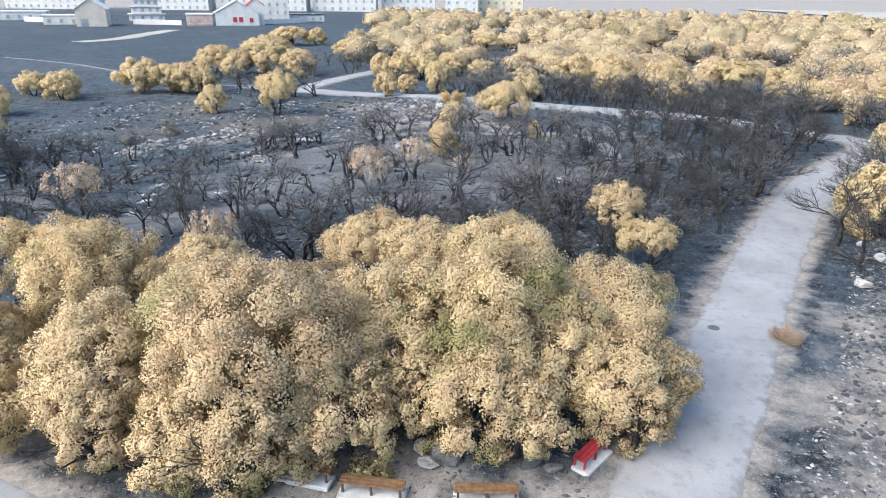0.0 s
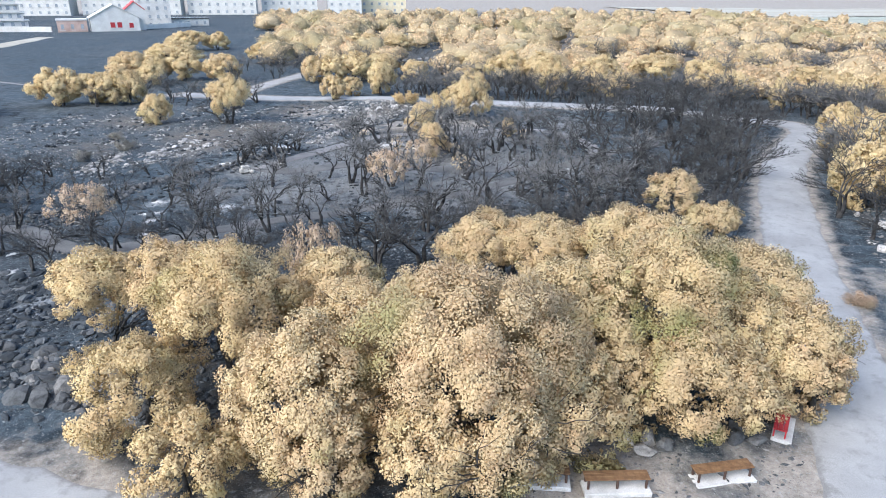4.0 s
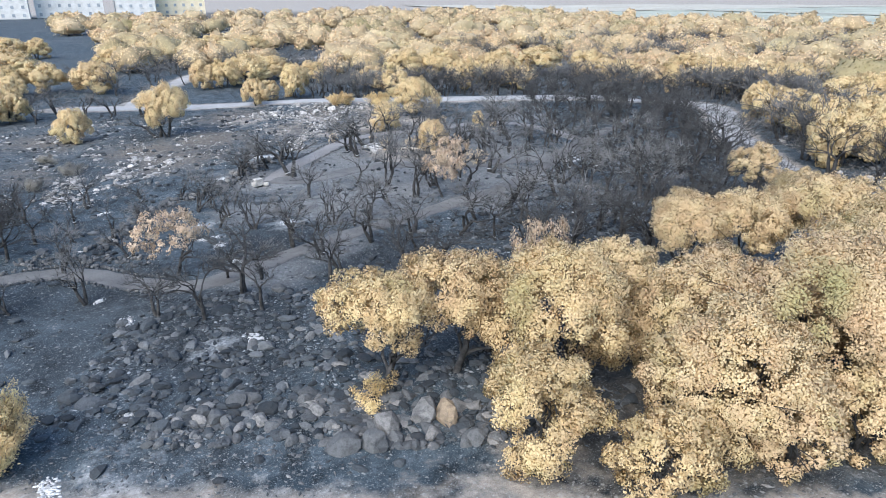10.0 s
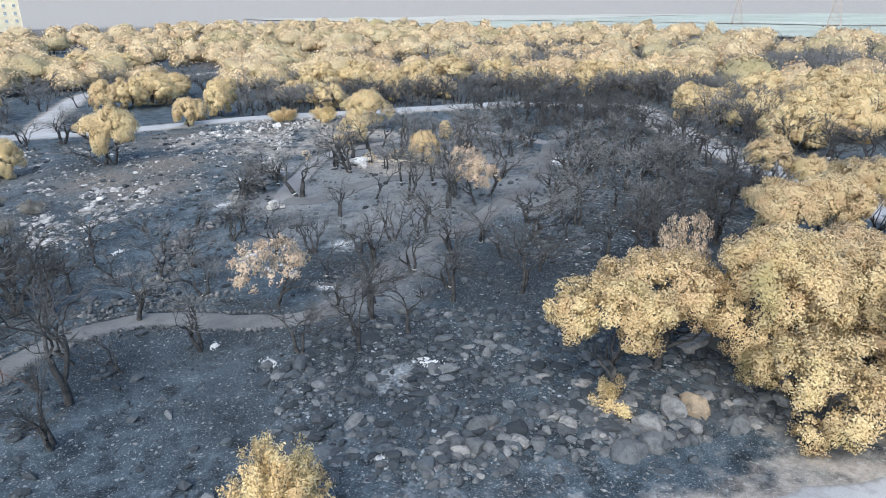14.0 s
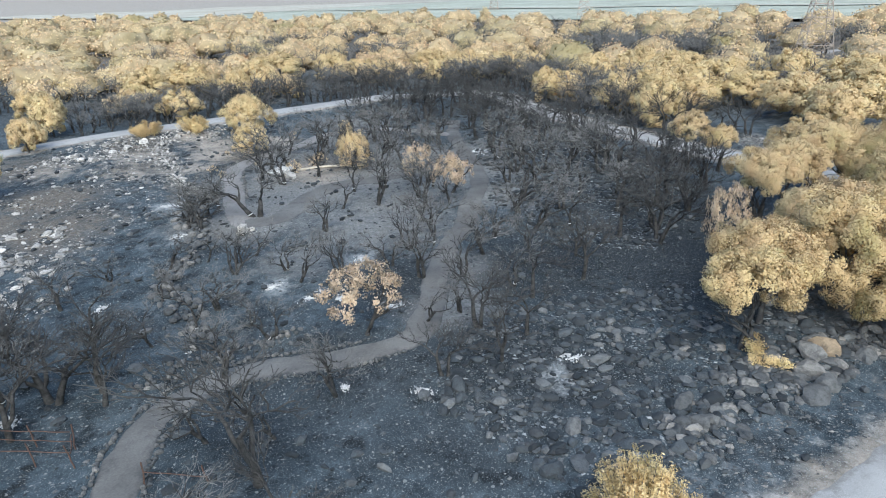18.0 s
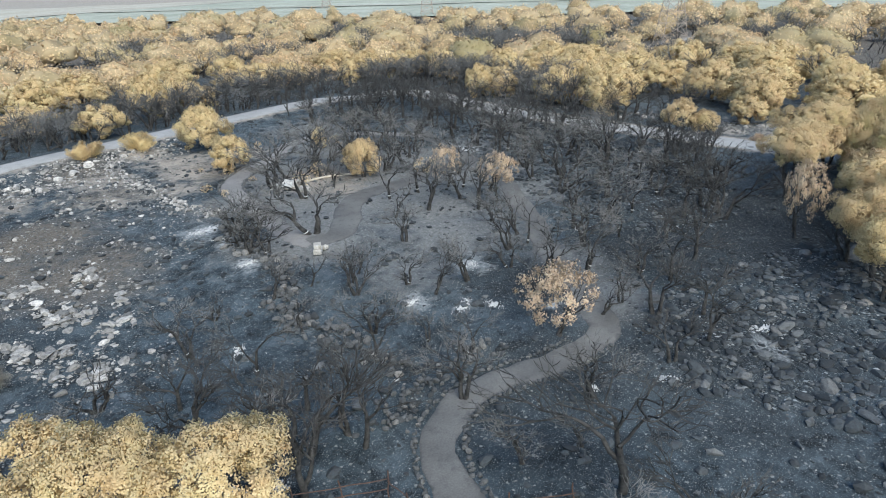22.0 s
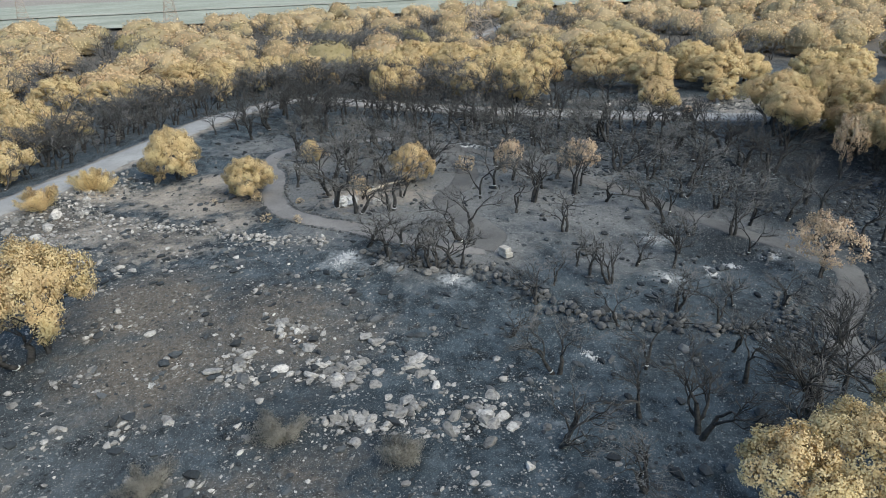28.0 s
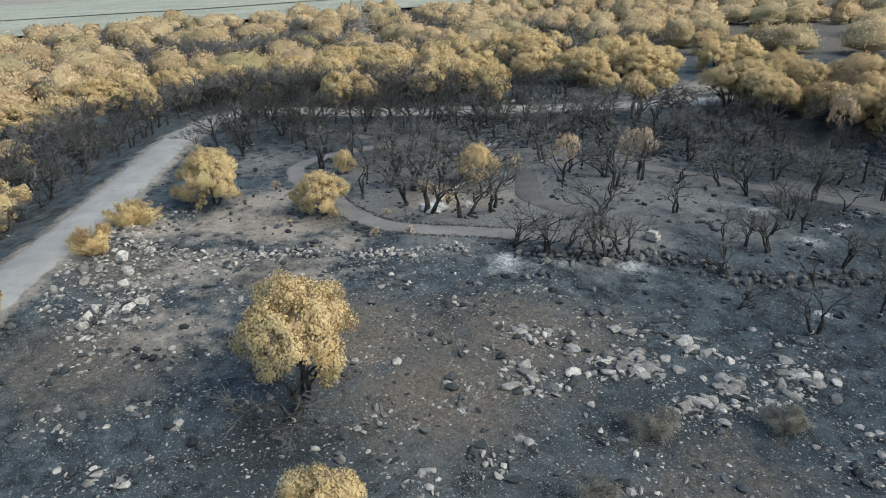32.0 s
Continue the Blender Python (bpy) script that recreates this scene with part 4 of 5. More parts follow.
rb = np.random.default_rng(21)
for n, samp, gap, hmin, hmax in (
        (56, along(rb, ROAD_A, 0.36, 0.94, -9, -3.8), 2.2, 3.0, 4.6),     # west verge of the main road
        (18, along(rb, ROAD_A, 0.56, 0.97, 4.4, 8.5), 2.0, 3.2, 4.9),        # east verge
        (26, along(rb, ROAD_B, 0.0, 0.62, 4.5, 10), 2.2, 2.8, 4.4),
        (12, along(rb, ROAD_B, 0.0, 0.24, -8, -2.6), 2.2, 2.6, 4.4),
        (92, lambda: (rb.uniform(-4, 34), rb.uniform(-33, 4)), 2.2, 2.8, 4.7),
        (12, lambda: (rb.uniform(-16, 8), rb.uniform(-31, -20)), 2.6, 2.0, 3.4),
        (14, lambda: (rb.uniform(-32, -20), rb.uniform(-30, -6)), 2.2, 1.6, 3.0),
        (10, lambda: (rb.uniform(0, 18), rb.uniform(-10, 5)), 2.0, 1.8, 3.0),
        (12, lambda: (rb.uniform(-40, -12), rb.uniform(27, 34)), 2.6, 2.6, 4.2)):
    for x, y in scatter(rb, n, samp, gap, 1.0):
        H = rb.uniform(hmin, hmax)
        (DARK if x > 15 or y < -29 else BARE).put(x, y, H * 1.08, H * rb.uniform(0.5, 0.72), rb.uniform(0, 6.28))

# ---------------------------------------------------------------- far woods


def far_crowns(rng, trees, leaves, leaf):
    """Broad bushy domes: leaves over an uneven head, and the dense head inside."""
    C, N, V, F = [], [], [], []
    for j, (x, y, H, R) in enumerate(trees):
        k = rng.normal(0, 1, (7, 3)) * rng.uniform(2.0, 7.0, (7, 1))
        ph, am = rng.uniform(0, 6.28, 7), rng.uniform(0.04, 0.10, 7)
        half = np.array([R * rng.uniform(0.85, 1.15), R * rng.uniform(0.85, 1.15), H * 0.62])
        mid = np.array([x, y, H * 0.36])

        def swell(d):
            return 1 - 0.10 + (np.cos(d @ k.T + ph) * am).sum(1)

        e = rng.normal(0, 1, (leaves, 3))
        e[:, 2] = np.where(rng.random(leaves) < 0.86, np.abs(e[:, 2]), -0.5 * np.abs(e[:, 2]))
        e /= np.linalg.norm(e, axis=1)[:, None]
        f = swell(e)
        C.append(mid + e * (f * rng.uniform(0.90, 1.10, leaves))[:, None] * half)
        N.append(e / half * R + np.array([0, 0, 0.2]) + rng.normal(0, 0.25, (leaves, 3)))
        w = np.where(BALL_V[:, 2:3] < 0, BALL_V * np.array([1, 1, 0.5]), BALL_V)
        V.append(mid + w * (swell(BALL_V) * rng.uniform(0.86, 0.98, len(BALL_V)))[:, None] * half)
        F.append(BALL_F + j * len(BALL_V))
    C = np.concatenate(C)
    C[:, 2] = np.maximum(C[:, 2], 0.3)
    return leaf_quads(rng, C, np.concatenate(N), leaf), (np.concatenate(V), np.concatenate(F))


def far_stems(rng, trees):
    P = []
    for x, y, H, R in trees:
        for s in range(2):
            a = rng.uniform(0, 6.28)
            e = np.array([x + math.cos(a) * R * 0.4, y + math.sin(a) * R * 0.4, H * 0.6])
            b = np.array([x, y, -0.1])
            m = (b + e) / 2 + rng.normal(0, 0.15, 3)
            P.append((np.array([b, m, e]), np.array([0.16, 0.12, 0.06]) * H / 4))
    return tubes(P, 4)


def wooded(x, y):
    """Whether the far woods stand here."""
    if off_lines(np.array([x]), np.array([y]))[0] < 2.0:
        return 0
    beyond = y - 26.0 + 0.368 * x
    east = (x - 13.2) * 0.874 - (y + 48.2) * 0.485 > 7.5 + 2.5 * waves(x, y, 41, 30.0) + max(0, -18 - y) * 0.28 and beyond < 9
    north = beyond > 10 + 32 * float(1 - rise(x, 6, 30)) + 4 * waves(x, y, 42, 25.0) and x > -14 - 0.12 * y
    if (x - 95) ** 2 + (y + 3) ** 2 < 13 ** 2:
        return 0
    gap = waves(x, y, 43, 30.0) > (-0.05 if y < -35 and x > 52 else 0.12) or waves(x, y, 45, 17.0) > 0.22
    if x > 205 + 20 * waves(x, y, 46, 60.0) or y > 340:
        return 0
    return (east or north) and not gap


rf = np.random.default_rng(77)


def woods(name, rmin, rmax, gap, leaves, leaf, mat, label, hmin, hmax, stems):
    trees, grid = [], {}
    tries = int((rmax**2 - rmin**2) * 1.5 / gap**2 * 2.2)
    for _ in range(tries):
        r = math.sqrt(rf.uniform(rmin**2, rmax**2))
        a = radians(rf.uniform(-38, 150))
        x, y = -12 + r * math.sin(a), -22 + r * math.cos(a)
        k = (int(x // gap), int(y // gap))
        if any((x - u) ** 2 + (y - v) ** 2 < gap * gap for i in (-1, 0, 1) for j in (-1, 0, 1) for u, v in grid.get((k[0] + i, k[1] + j), ())):
            continue
        if not wooded(x, y) or any((x - u) ** 2 + (y - v) ** 2 < 9 for u, v in spots):
            continue
        grid.setdefault(k, []).append((x, y))
        H = rf.uniform(hmin, hmax)
        trees.append((x, y, H, rf.uniform(0.55, 0.95) * H))
    green = [t for t in trees if waves(t[0], t[1], 44, 60.0) + rf.uniform(-0.3, 0.3) > 1.15]
    tan = [t for t in trees if t not in green]
    for sub, m, l in ((tan, mat, label), (green, M_LEAF_GREEN, label.replace("scorched tan", "olive green"))):
        if not sub:
            continue
        ob = new(name)
        tagged(ob, l, "woodland", kind="stuff")
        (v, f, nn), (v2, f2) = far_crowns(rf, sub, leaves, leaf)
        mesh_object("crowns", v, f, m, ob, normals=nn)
        # tan crowns get a core whose dark colour stands in for inner shade
        mesh_object("inner_foliage", v2, f2, M_LEAF_CORE_SHADE if m is mat else m, ob, smooth=True)
        if stems:
            v, f = far_stems(rf, sub)
            mesh_object("stems", v, f, M_BARK, ob)
    return len(trees)


# the nearest woodland trees are counted one by one
for _ in range(1500):
    x, y = rf.uniform(20, 82), rf.uniform(-75, 62)
    if not wooded(x, y) or (x + 12) ** 2 + (y + 22) ** 2 > 78 ** 2 or any((x - u) ** 2 + (y - v) ** 2 < 3.5 ** 2 for u, v in spots):
        continue
    spots.append((x, y))
    H = rf.uniform(3.6, 5.6)
    SMALL.put(x, y, H, H * rf.uniform(0.5, 0.78), rf.uniform(0, 6.28))
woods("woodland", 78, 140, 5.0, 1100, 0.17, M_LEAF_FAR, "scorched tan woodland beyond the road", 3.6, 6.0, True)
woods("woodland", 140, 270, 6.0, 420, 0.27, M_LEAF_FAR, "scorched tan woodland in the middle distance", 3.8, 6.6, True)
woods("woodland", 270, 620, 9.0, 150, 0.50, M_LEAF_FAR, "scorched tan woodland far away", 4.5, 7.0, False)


def burnt_thicket(rng, places, hmin, hmax, label):
    """Bare burnt trees past counting, joined."""
    shapes = []
    for k in range(5):
        limbs, fine = branching(np.random.default_rng(600 + k), 1.0, 1.0, 2, 3, 0.34, 0.03, 4)
        shapes.append((tubes([(p, np.maximum(r, 0.007)) for p, r in limbs], 4), tubes([(p, np.maximum(r, 0.0045)) for p, r in fine], 3)))
    for which, mat, name in ((0, M_BARK, "limbs"), (1, M_HAZE, "brush")):
        V, F, base = [], [], 0
        r2 = np.random.default_rng(9)
        for x, y in places:
            v, f = shapes[r2.integers(0, 5)][which]
            H, a = r2.uniform(hmin, hmax), r2.uniform(0, 6.28)
            w = H * r2.uniform(0.9, 1.3)
            V.append(np.stack([x + w * (v[:, 0] * math.cos(a) - v[:, 1] * math.sin(a)), y + w * (v[:, 0] * math.sin(a) + v[:, 1] * math.cos(a)), v[:, 2] * H], -1))
            F.append(f + base)
            base += len(v)
        if which == 0:
            root = new("burnt_thicket")
            tagged(root, label, "burnt thicket", kind="stuff")
        mesh_object(name, np.concatenate(V), np.concatenate(F), mat, root)


rt = np.random.default_rng(14)
burnt_thicket(rt, scatter(rt, 84, along(rt, ROAD_A, 0.60, 0.97, 4.2, 12), 1.5, 0.8), 3.6, 5.4, "dense burnt thicket of bare grey trees along the road")
burnt_thicket(rt, scatter(rt, 70, along(rt, ROAD_B, 0.0, 0.62, 5, 15), 1.8, 0.8) + scatter(rt, 60, lambda: (rt.uniform(-30, 40), rt.uniform(40, 85)), 2.5, 0.6), 2.8, 4.8, "burnt thicket of bare grey trees beyond the road")
burnt_thicket(rt, [p for p in scatter(rt, 700, lambda: (rt.uniform(45, 165), rt.uniform(-75, 95)), 2.6, 0.6) if not wooded(*p)][:300], 3.8, 5.6, "bare burnt trees among the scorched woods")


burnt_thicket(rt, scatter(rt, 70, lambda: (rt.uniform(82, 108), rt.uniform(-16, 10)), 1.7, 0.6), 4.4, 6.0, "dark stand of bare burnt trees within the woods")


def feather_shrub(seed, x, y, H, R, name, label, stems=70, mat=None):
    """A dry upright shrub: many fine stems clothed in small narrow leaves."""
    rng = np.random.default_rng(seed)
    ob = new(name)
    tagged(ob, label, "shrub", "feathery dry shrubs")
    ob.location = (x, y, float(height(x, y)))
    P, C, N = [], [], []
    plumes = [(rng.uniform(0, 6.28), R * math.sqrt(rng.random()), rng.uniform(0.72, 1.0)) for _ in range(max(8, stems // 4))]
    for k in range(stems):
        a, r, tall = plumes[k % len(plumes)]
        a, r = a + rng.normal(0, 0.16), r * rng.uniform(0.8, 1.1)
        h = H * tall * rng.uniform(0.82, 1.0) * math.sqrt(max(0.2, 1 - 0.8 * (r / R) ** 2))
        b = np.array([math.cos(a) * r * 0.3, math.sin(a) * r * 0.3, -0.05])
        e = np.array([math.cos(a) * r, math.sin(a) * r, h]) + rng.normal(0, 0.06 * R, 3) * np.array([1, 1, 0.3])
        t = np.linspace(0, 1, 7)[:, None]
        pts = b + (e - b) * np.concatenate([t ** 1.3, t ** 1.3, t], 1) + rng.normal(0, 0.03, (7, 3))
        P.append((pts, np.linspace(0.02, 0.006, 7)))
        n = 330
        u = rng.uniform(0.25, 1.04, n)
        q = np.stack([np.interp(u, t[:, 0], pts[:, i]) for i in range(3)], -1)
        C.append(q + rng.normal(0, 1, (n, 3)) * (0.05 + 0.09 * np.sin(np.clip(u, 0, 1) * 3.0))[:, None])
        N.append(q / np.array([R, R, H]) + rng.normal(0, 0.3, (n, 3)))
    v, f = tubes(P, 3)
    tagged(lay_part(ob, "stem_tangle", v, f, M_TWIG, "fine dead stems"), kind="stuff")
    v, f, nn = leaf_quads(rng, np.concatenate(C), np.concatenate(N), 0.048 if mat is None else 0.03, 0.42)
    mesh_object("foliage", v, f, mat or M_LEAF_STRAW, ob, normals=nn)
    return ob


GREY_BUSH = [(-25.9, 3.3, 1.2, 1.3), (-28.3, -1.0, 1.0, 1.1), (-27.9, 7.7, 0.9, 1.2)]
VERGE_BUSH = [(7.0, 19.7), (2.9, 21.9)]
feather_shrub(1, -25.7, -38.2, 3.5, 1.55, "dry_bush", "tall feathery straw-coloured dry bush", 130)
feather_shrub(2, -13.6, -39.8, 0.9, 1.3, "dry_bush", "sparse straw-coloured dry bush by boulders", 9)
feather_shrub(3, *VERGE_BUSH[0], 2.0, 2.1, "dry_bush", "feathery yellowish dry bush on the road verge", 75)
feather_shrub(4, *VERGE_BUSH[1], 1.8, 1.9, "dry_bush", "feathery yellowish dry bush on the road verge", 70)
feather_shrub(5, 20.6, -38.0, 0.8, 0.7, "dry_bush", "low brown dry bush at the road's edge", 25, M_LEAF_PINK)

for i, (x, y, H, R) in enumerate(GREY_BUSH):
    feather_shrub(20 + i, x, y, H, R, "dead_bush", "bare grey dead bush on burnt stony ground", 45, M_LEAF_GREY)


# ---------------------------------------------------------------- stones


def ico(level):
    bm = bmesh.new()
    bmesh.ops.create_icosphere(bm, subdivisions=level, radius=1.0)
    v = np.array([q.co[:] for q in bm.verts])
    f = np.array([[q.index for q in p.verts] for p in bm.faces])
    bm.free()
    return v, f


ICO2, FACE2 = ico(2)
ICO1, FACE1 = ico(1)


def stone_shape(rng, v, rough=0.22, cut=0.45):
    """A worn, chipped block: a ball cut by random planes and roughened."""
    w = v.copy()
    for _ in range(9):
        n = rng.normal(0, 1, 3)
        n /= np.linalg.norm(n)
        d = w @ n
        c = rng.uniform(cut, 0.82)
        w -= np.outer(np.maximum(d - c, 0), n)
    w *= 1 + rng.normal(0, rough * 0.12, (len(w), 1))
    return w * 1.2 * np.array([1.0, rng.uniform(0.55, 0.9), rng.uniform(0.45, 0.8)])


rs = np.random.default_rng(90)
SHAPES = [stone_shape(rs, ICO2) for _ in range(8)]
ROUND = [stone_shape(rs, ICO2, 0.3, 0.66) for _ in range(8)]
OCT = np.array([(1, 0, 0), (0, 1, 0), (-1, 0, 0), (0, -1, 0), (0, 0, 1), (0, 0, -0.6)], float)
FACE0 = np.array([(0, 1, 4), (1, 2, 4), (2, 3, 4), (3, 0, 4), (1, 0, 5), (2, 1, 5), (3, 2, 5), (0, 3, 5)])
GRITS = [OCT * rs.uniform(0.5, 1.2, (6, 3)) * np.array([1.25, 0.8, 0.5]) for _ in range(8)]
CHIPS = [stone_shape(rs, ICO1, 0.5) for _ in range(8)]


def stone_mesh(name, k, mat):
    me = bpy.data.meshes.new(name)
    me.from_pydata((SHAPES if mat is M_PALE else ROUND)[k].tolist(), [], FACE2.tolist())
    me.materials.append(mat)
    return me


ROCKS = {m.name: [stone_mesh(m.name, k, m) for k in range(8)] for m in (M_ROCK, M_PALE, M_SOOTY)}


def lay_stone(name, mat, x, y, size, rng, parent=None, lift=0.22, z=None, flat=1.0):
    ob = new(name, ROCKS[mat.name][rng.integers(0, 8)])
    zz = (float(height(x, y)) if z is None else z) + size * lift * flat
    ob.location = (x, y, zz)
    ob.rotation_euler = (rng.normal(0, 0.2), rng.normal(0, 0.2), rng.uniform(0, 6.28))
    s = size * rng.uniform(0.85, 1.15, 3)
    ob.scale = (s[0], s[1], s[2] * flat)
    if parent:
        ob.parent = parent
    return ob


def loose_stones(name, xy, smin, smax, mat, label, rng, big=False, power=2.2):
    """Stones past counting, joined."""
    xy = np.asarray(xy)
    n = len(xy)
    base, faces = (SHAPES, FACE2) if big else (CHIPS, FACE1) if smax > 0.15 else (GRITS, FACE0)
    s = smin + (smax - smin) * rng.random(n) ** power
    a = rng.uniform(0, 6.28, n)
    ca, sa = np.cos(a), np.sin(a)
    B = np.array(base)[rng.integers(0, 8, n)]
    B = B * rng.uniform(0.75, 1.25, (n, 1, 3)) * s[:, None, None]
    X = B[..., 0] * ca[:, None] - B[..., 1] * sa[:, None] + xy[:, 0:1]
    Y = B[..., 0] * sa[:, None] + B[..., 1] * ca[:, None] + xy[:, 1:2]
    Z = B[..., 2] * 0.75 + (height(xy[:, 0], xy[:, 1]) + 0.15 * s)[:, None]
    nv = B.shape[1]
    F = (faces[None] + (np.arange(n) * nv)[:, None, None]).reshape(-1, 3)
    ob = mesh_object(name, np.stack([X, Y, Z], -1).reshape(-1, 3), F, mat)
    return tagged(ob, label, "stones", kind="stuff")


def inside(poly, x, y):
    c, n = np.zeros(np.shape(x), bool), len(poly)
    for i in range(n):
        (x1, y1), (x2, y2) = poly[i], poly[(i + 1) % n]
        c ^= ((y1 > y) != (y2 > y)) & (x < (x2 - x1) * (y - y1) / (y2 - y1 + 1e-12) + x1)
    return c


def fill(rng, poly, n, clear=0.15, clump=0.0):
    p = np.array(poly)
    out = np.zeros((0, 2))
    while len(out) < n:
        q = rng.uniform(p.min(0), p.max(0), (n * 3, 2))
        k = inside(poly, q[:, 0], q[:, 1])
        if clump:
            k &= waves(q[:, 0], q[:, 1], 55, 4.0) + rng.uniform(-0.8, 0.8, len(q)) > clump
        q = q[k]
        q = q[off_lines(q[:, 0], q[:, 1]) > clear]
        out = np.concatenate([out, q])
    return out[:n]


RUBBLE = [(-24.5, -36.5), (-22.0, -29.5), (-19.0, -27.5), (-14.0, -28.5), (-9.5, -33.0), (-5.0, -38.0), (-6.0, -44.0), (-11.0, -43.6), (-16.0, -41.0), (-21.0, -38.8)]
RIDGE = [(-21.6, -38.9), (-19.6, -36.8), (-16.0, -38.2), (-11.5, -40.4), (-7.0, -43.0), (-8.2, -44.6), (-13.0, -43.0), (-17.0, -41.0)]
PALE = [(-30.0, -5.5), (-25.5, -6.0), (-20.5, -2.0), (-17.0, 4.0), (-17.5, 7.0), (-21.5, 6.5), (-27.0, 0.5)]
BLACK = [(-4.0, -33.0), (10.0, -32.0), (30.0, -14.0), (20.0, -6.0), (4.0, -18.0), (-6.0, -24.0)]
rk = np.random.default_rng(33)
for (x, y) in fill(rk, RUBBLE, 170, 0.3):
    tagged(lay_stone("boulder", M_ROCK if rk.random() < 0.35 else M_SOOTY, x, y, 0.15 + 0.30 * rk.random() ** 2.1, rk, lift=0.05, flat=0.7), "rounded grey basalt boulder dusted with ash", "boulder", "basalt boulders")
for (x, y) in fill(rk, RIDGE, 80, 0.3):
    tagged(lay_stone("boulder", M_ROCK, x, y, 0.14 + 0.30 * rk.random() ** 2.2, rk, lift=0.12), "rounded grey boulder heaped along the lane", "boulder", "heaped boulders")
for x, y, s, m in [(-19.0, -38.4, 0.5, M_ROCK), (-18.2, -37.7, 0.42, M_ROCK), (-13.9, -41.4, 0.58, M_ROCK), (-15.5, -41.8, 0.54, M_ROCK), (-14.6, -42.1, 0.50, M_ROCK), (-12.5, -41.4, 0.6, M_ROCK), (-7.7, -39.2, 0.8, M_PALE),
                   (-7.0, -39.8, 0.65, M_ROCK), (5.6, -46.9, 0.40, M_PALE), (6.2, -47.0, 0.43, M_ROCK), (6.6, -47.5, 0.32, M_ROCK), (5.9, -47.6, 0.4, M_PALE), (9.4, -46.9, 0.40, M_ROCK), (9.0, -47.4, 0.35, M_ROCK), (9.7, -47.5, 0.3, M_ROCK), (9.9, -45.7, 0.36, M_ROCK),
                   (3.2, -46.7, 0.45, M_ROCK), (-1.0, -2.2, 0.5, M_PALE)]:
    tagged(lay_stone("boulder", m, x, y, s, rk), "large rounded boulder on scorched soil", "boulder", "large boulders")
ochre = rock_material("ochre_stone", (0.20, 0.15, 0.10), (0.25, 0.195, 0.135), (0.28, 0.225, 0.16))
ROCKS[ochre.name] = [stone_mesh(ochre.name, k, ochre) for k in range(8)]
tagged(lay_stone("boulder", ochre, -11.9, -41.8, 0.55, rk), "ochre orange boulder among grey ones", "boulder")
for (x, y) in fill(rk, PALE, 190, 0.3, 0.5):
    tagged(lay_stone("pale_rock", M_PALE, x, y, 0.12 + 0.30 * rk.random() ** 2.2, rk, flat=0.6), "pale limestone rock on black soil", "rock", "pale rocks")
for x, y, s in [(-22.6, 1.0, .5), (-22.5, -0.7, .6), (-23.5, -0.5, .55), (-23.0, 0.2, .45), (-25.2, -1.1, .6), (-24.8, -1.6, .7), (-24.4, -0.9, .4), (-25.4, -2.0, .5), (-22.6, 2.3, .45), (-26.6, -5.1, .6), (-28.0, -4.4, .7), (-18.1, 6.0, .35), (-19.9, 3.7, .4), (-21.0, 1.9, .4), (-21.5, 5.8, .35), (-22.4, 5.1, .4),
                (-9.1, 12.8, .55), (-10.9, 14.0, .5), (-7.5, 15.1, .5), (-7.9, 12.9, .6), (-9.8, 13.4, .6), (-8.6, 13.8, .45)]:
    tagged(lay_stone("pale_rock", M_PALE, x, y, s * 0.55, rk, flat=0.55), "large pale limestone rock on dark soil", "rock", "large pale rocks")
VERGE = [(-10.0, 23.0), (-4.0, 25.0), (6.0, 22.5), (12.0, 18.5), (9.0, 15.0), (2.0, 19.0), (-3.0, 18.0), (-8.0, 20.0)]
for (x, y) in fill(rk, VERGE, 60, 0.3):
    tagged(lay_stone("pale_rock", M_PALE, x, y, 0.14 + 0.3 * rk.random() ** 2.0, rk), "pale rock on the stony road verge", "rock", "verge rocks")
GRAVEL = [(16.5, -48.0), (21.0, -41.5), (27.0, -30.5), (36.0, -14.0), (40.0, -13.0), (34.0, -27.0), (28.0, -40.0), (22.0, -50.0)]
for (x, y) in fill(rk, GRAVEL, 50, 0.4):
    tagged(lay_stone("pale_rock", M_PALE, x, y, 0.12 + 0.30 * rk.random() ** 2.0, rk), "pale rock on the gravel bank by the road", "rock", "gravel bank rocks")

FIELD = [(-38, -30), (-24, -40), (-8, -46), (14, -38), (44, 4), (30, 17), (0, 27), (-30, 32), (-42, 20), (-44, -10)]
loose_stones("stones", fill(rk, RUBBLE, 1700, 0.15, 0.0), 0.05, 0.29, M_SOOTY, "grey basalt rubble covering the slope", rk, True, 2.0)
loose_stones("stones", fill(rk, RIDGE, 520, 0.2, -0.1), 0.05, 0.3, M_ROCK, "grey rubble heaped along the lane", rk, True, 2.0)
loose_stones("stones", fill(rk, FIELD, 9000, 0.1), 0.03, 0.14, M_SOOTY, "small grey stones scattered over burnt soil", rk, False, 2.5)
loose_stones("stones", fill(rk, FIELD, 3600, 0.15, 0.25), 0.08, 0.34, M_SOOTY, "grey stones in loose drifts on burnt soil", rk, False, 2.4)
loose_stones("stones", fill(rk, FIELD, 3000, 0.1, 0.25), 0.018, 0.06, M_PALE, "pale chips scattered over burnt soil", rk, False, 2.5)
loose_stones("stones", fill(rk, PALE, 700, 0.1, 0.2), 0.03, 0.16, M_PALE, "pale limestone rubble on black soil", rk, False, 2.2)
loose_stones("stones", fill(rk, BLACK, 6500, 0.15, -0.3), 0.02, 0.14, M_ASHEN, "ash-dusted grey stones below burnt trees", rk, False, 2.0)
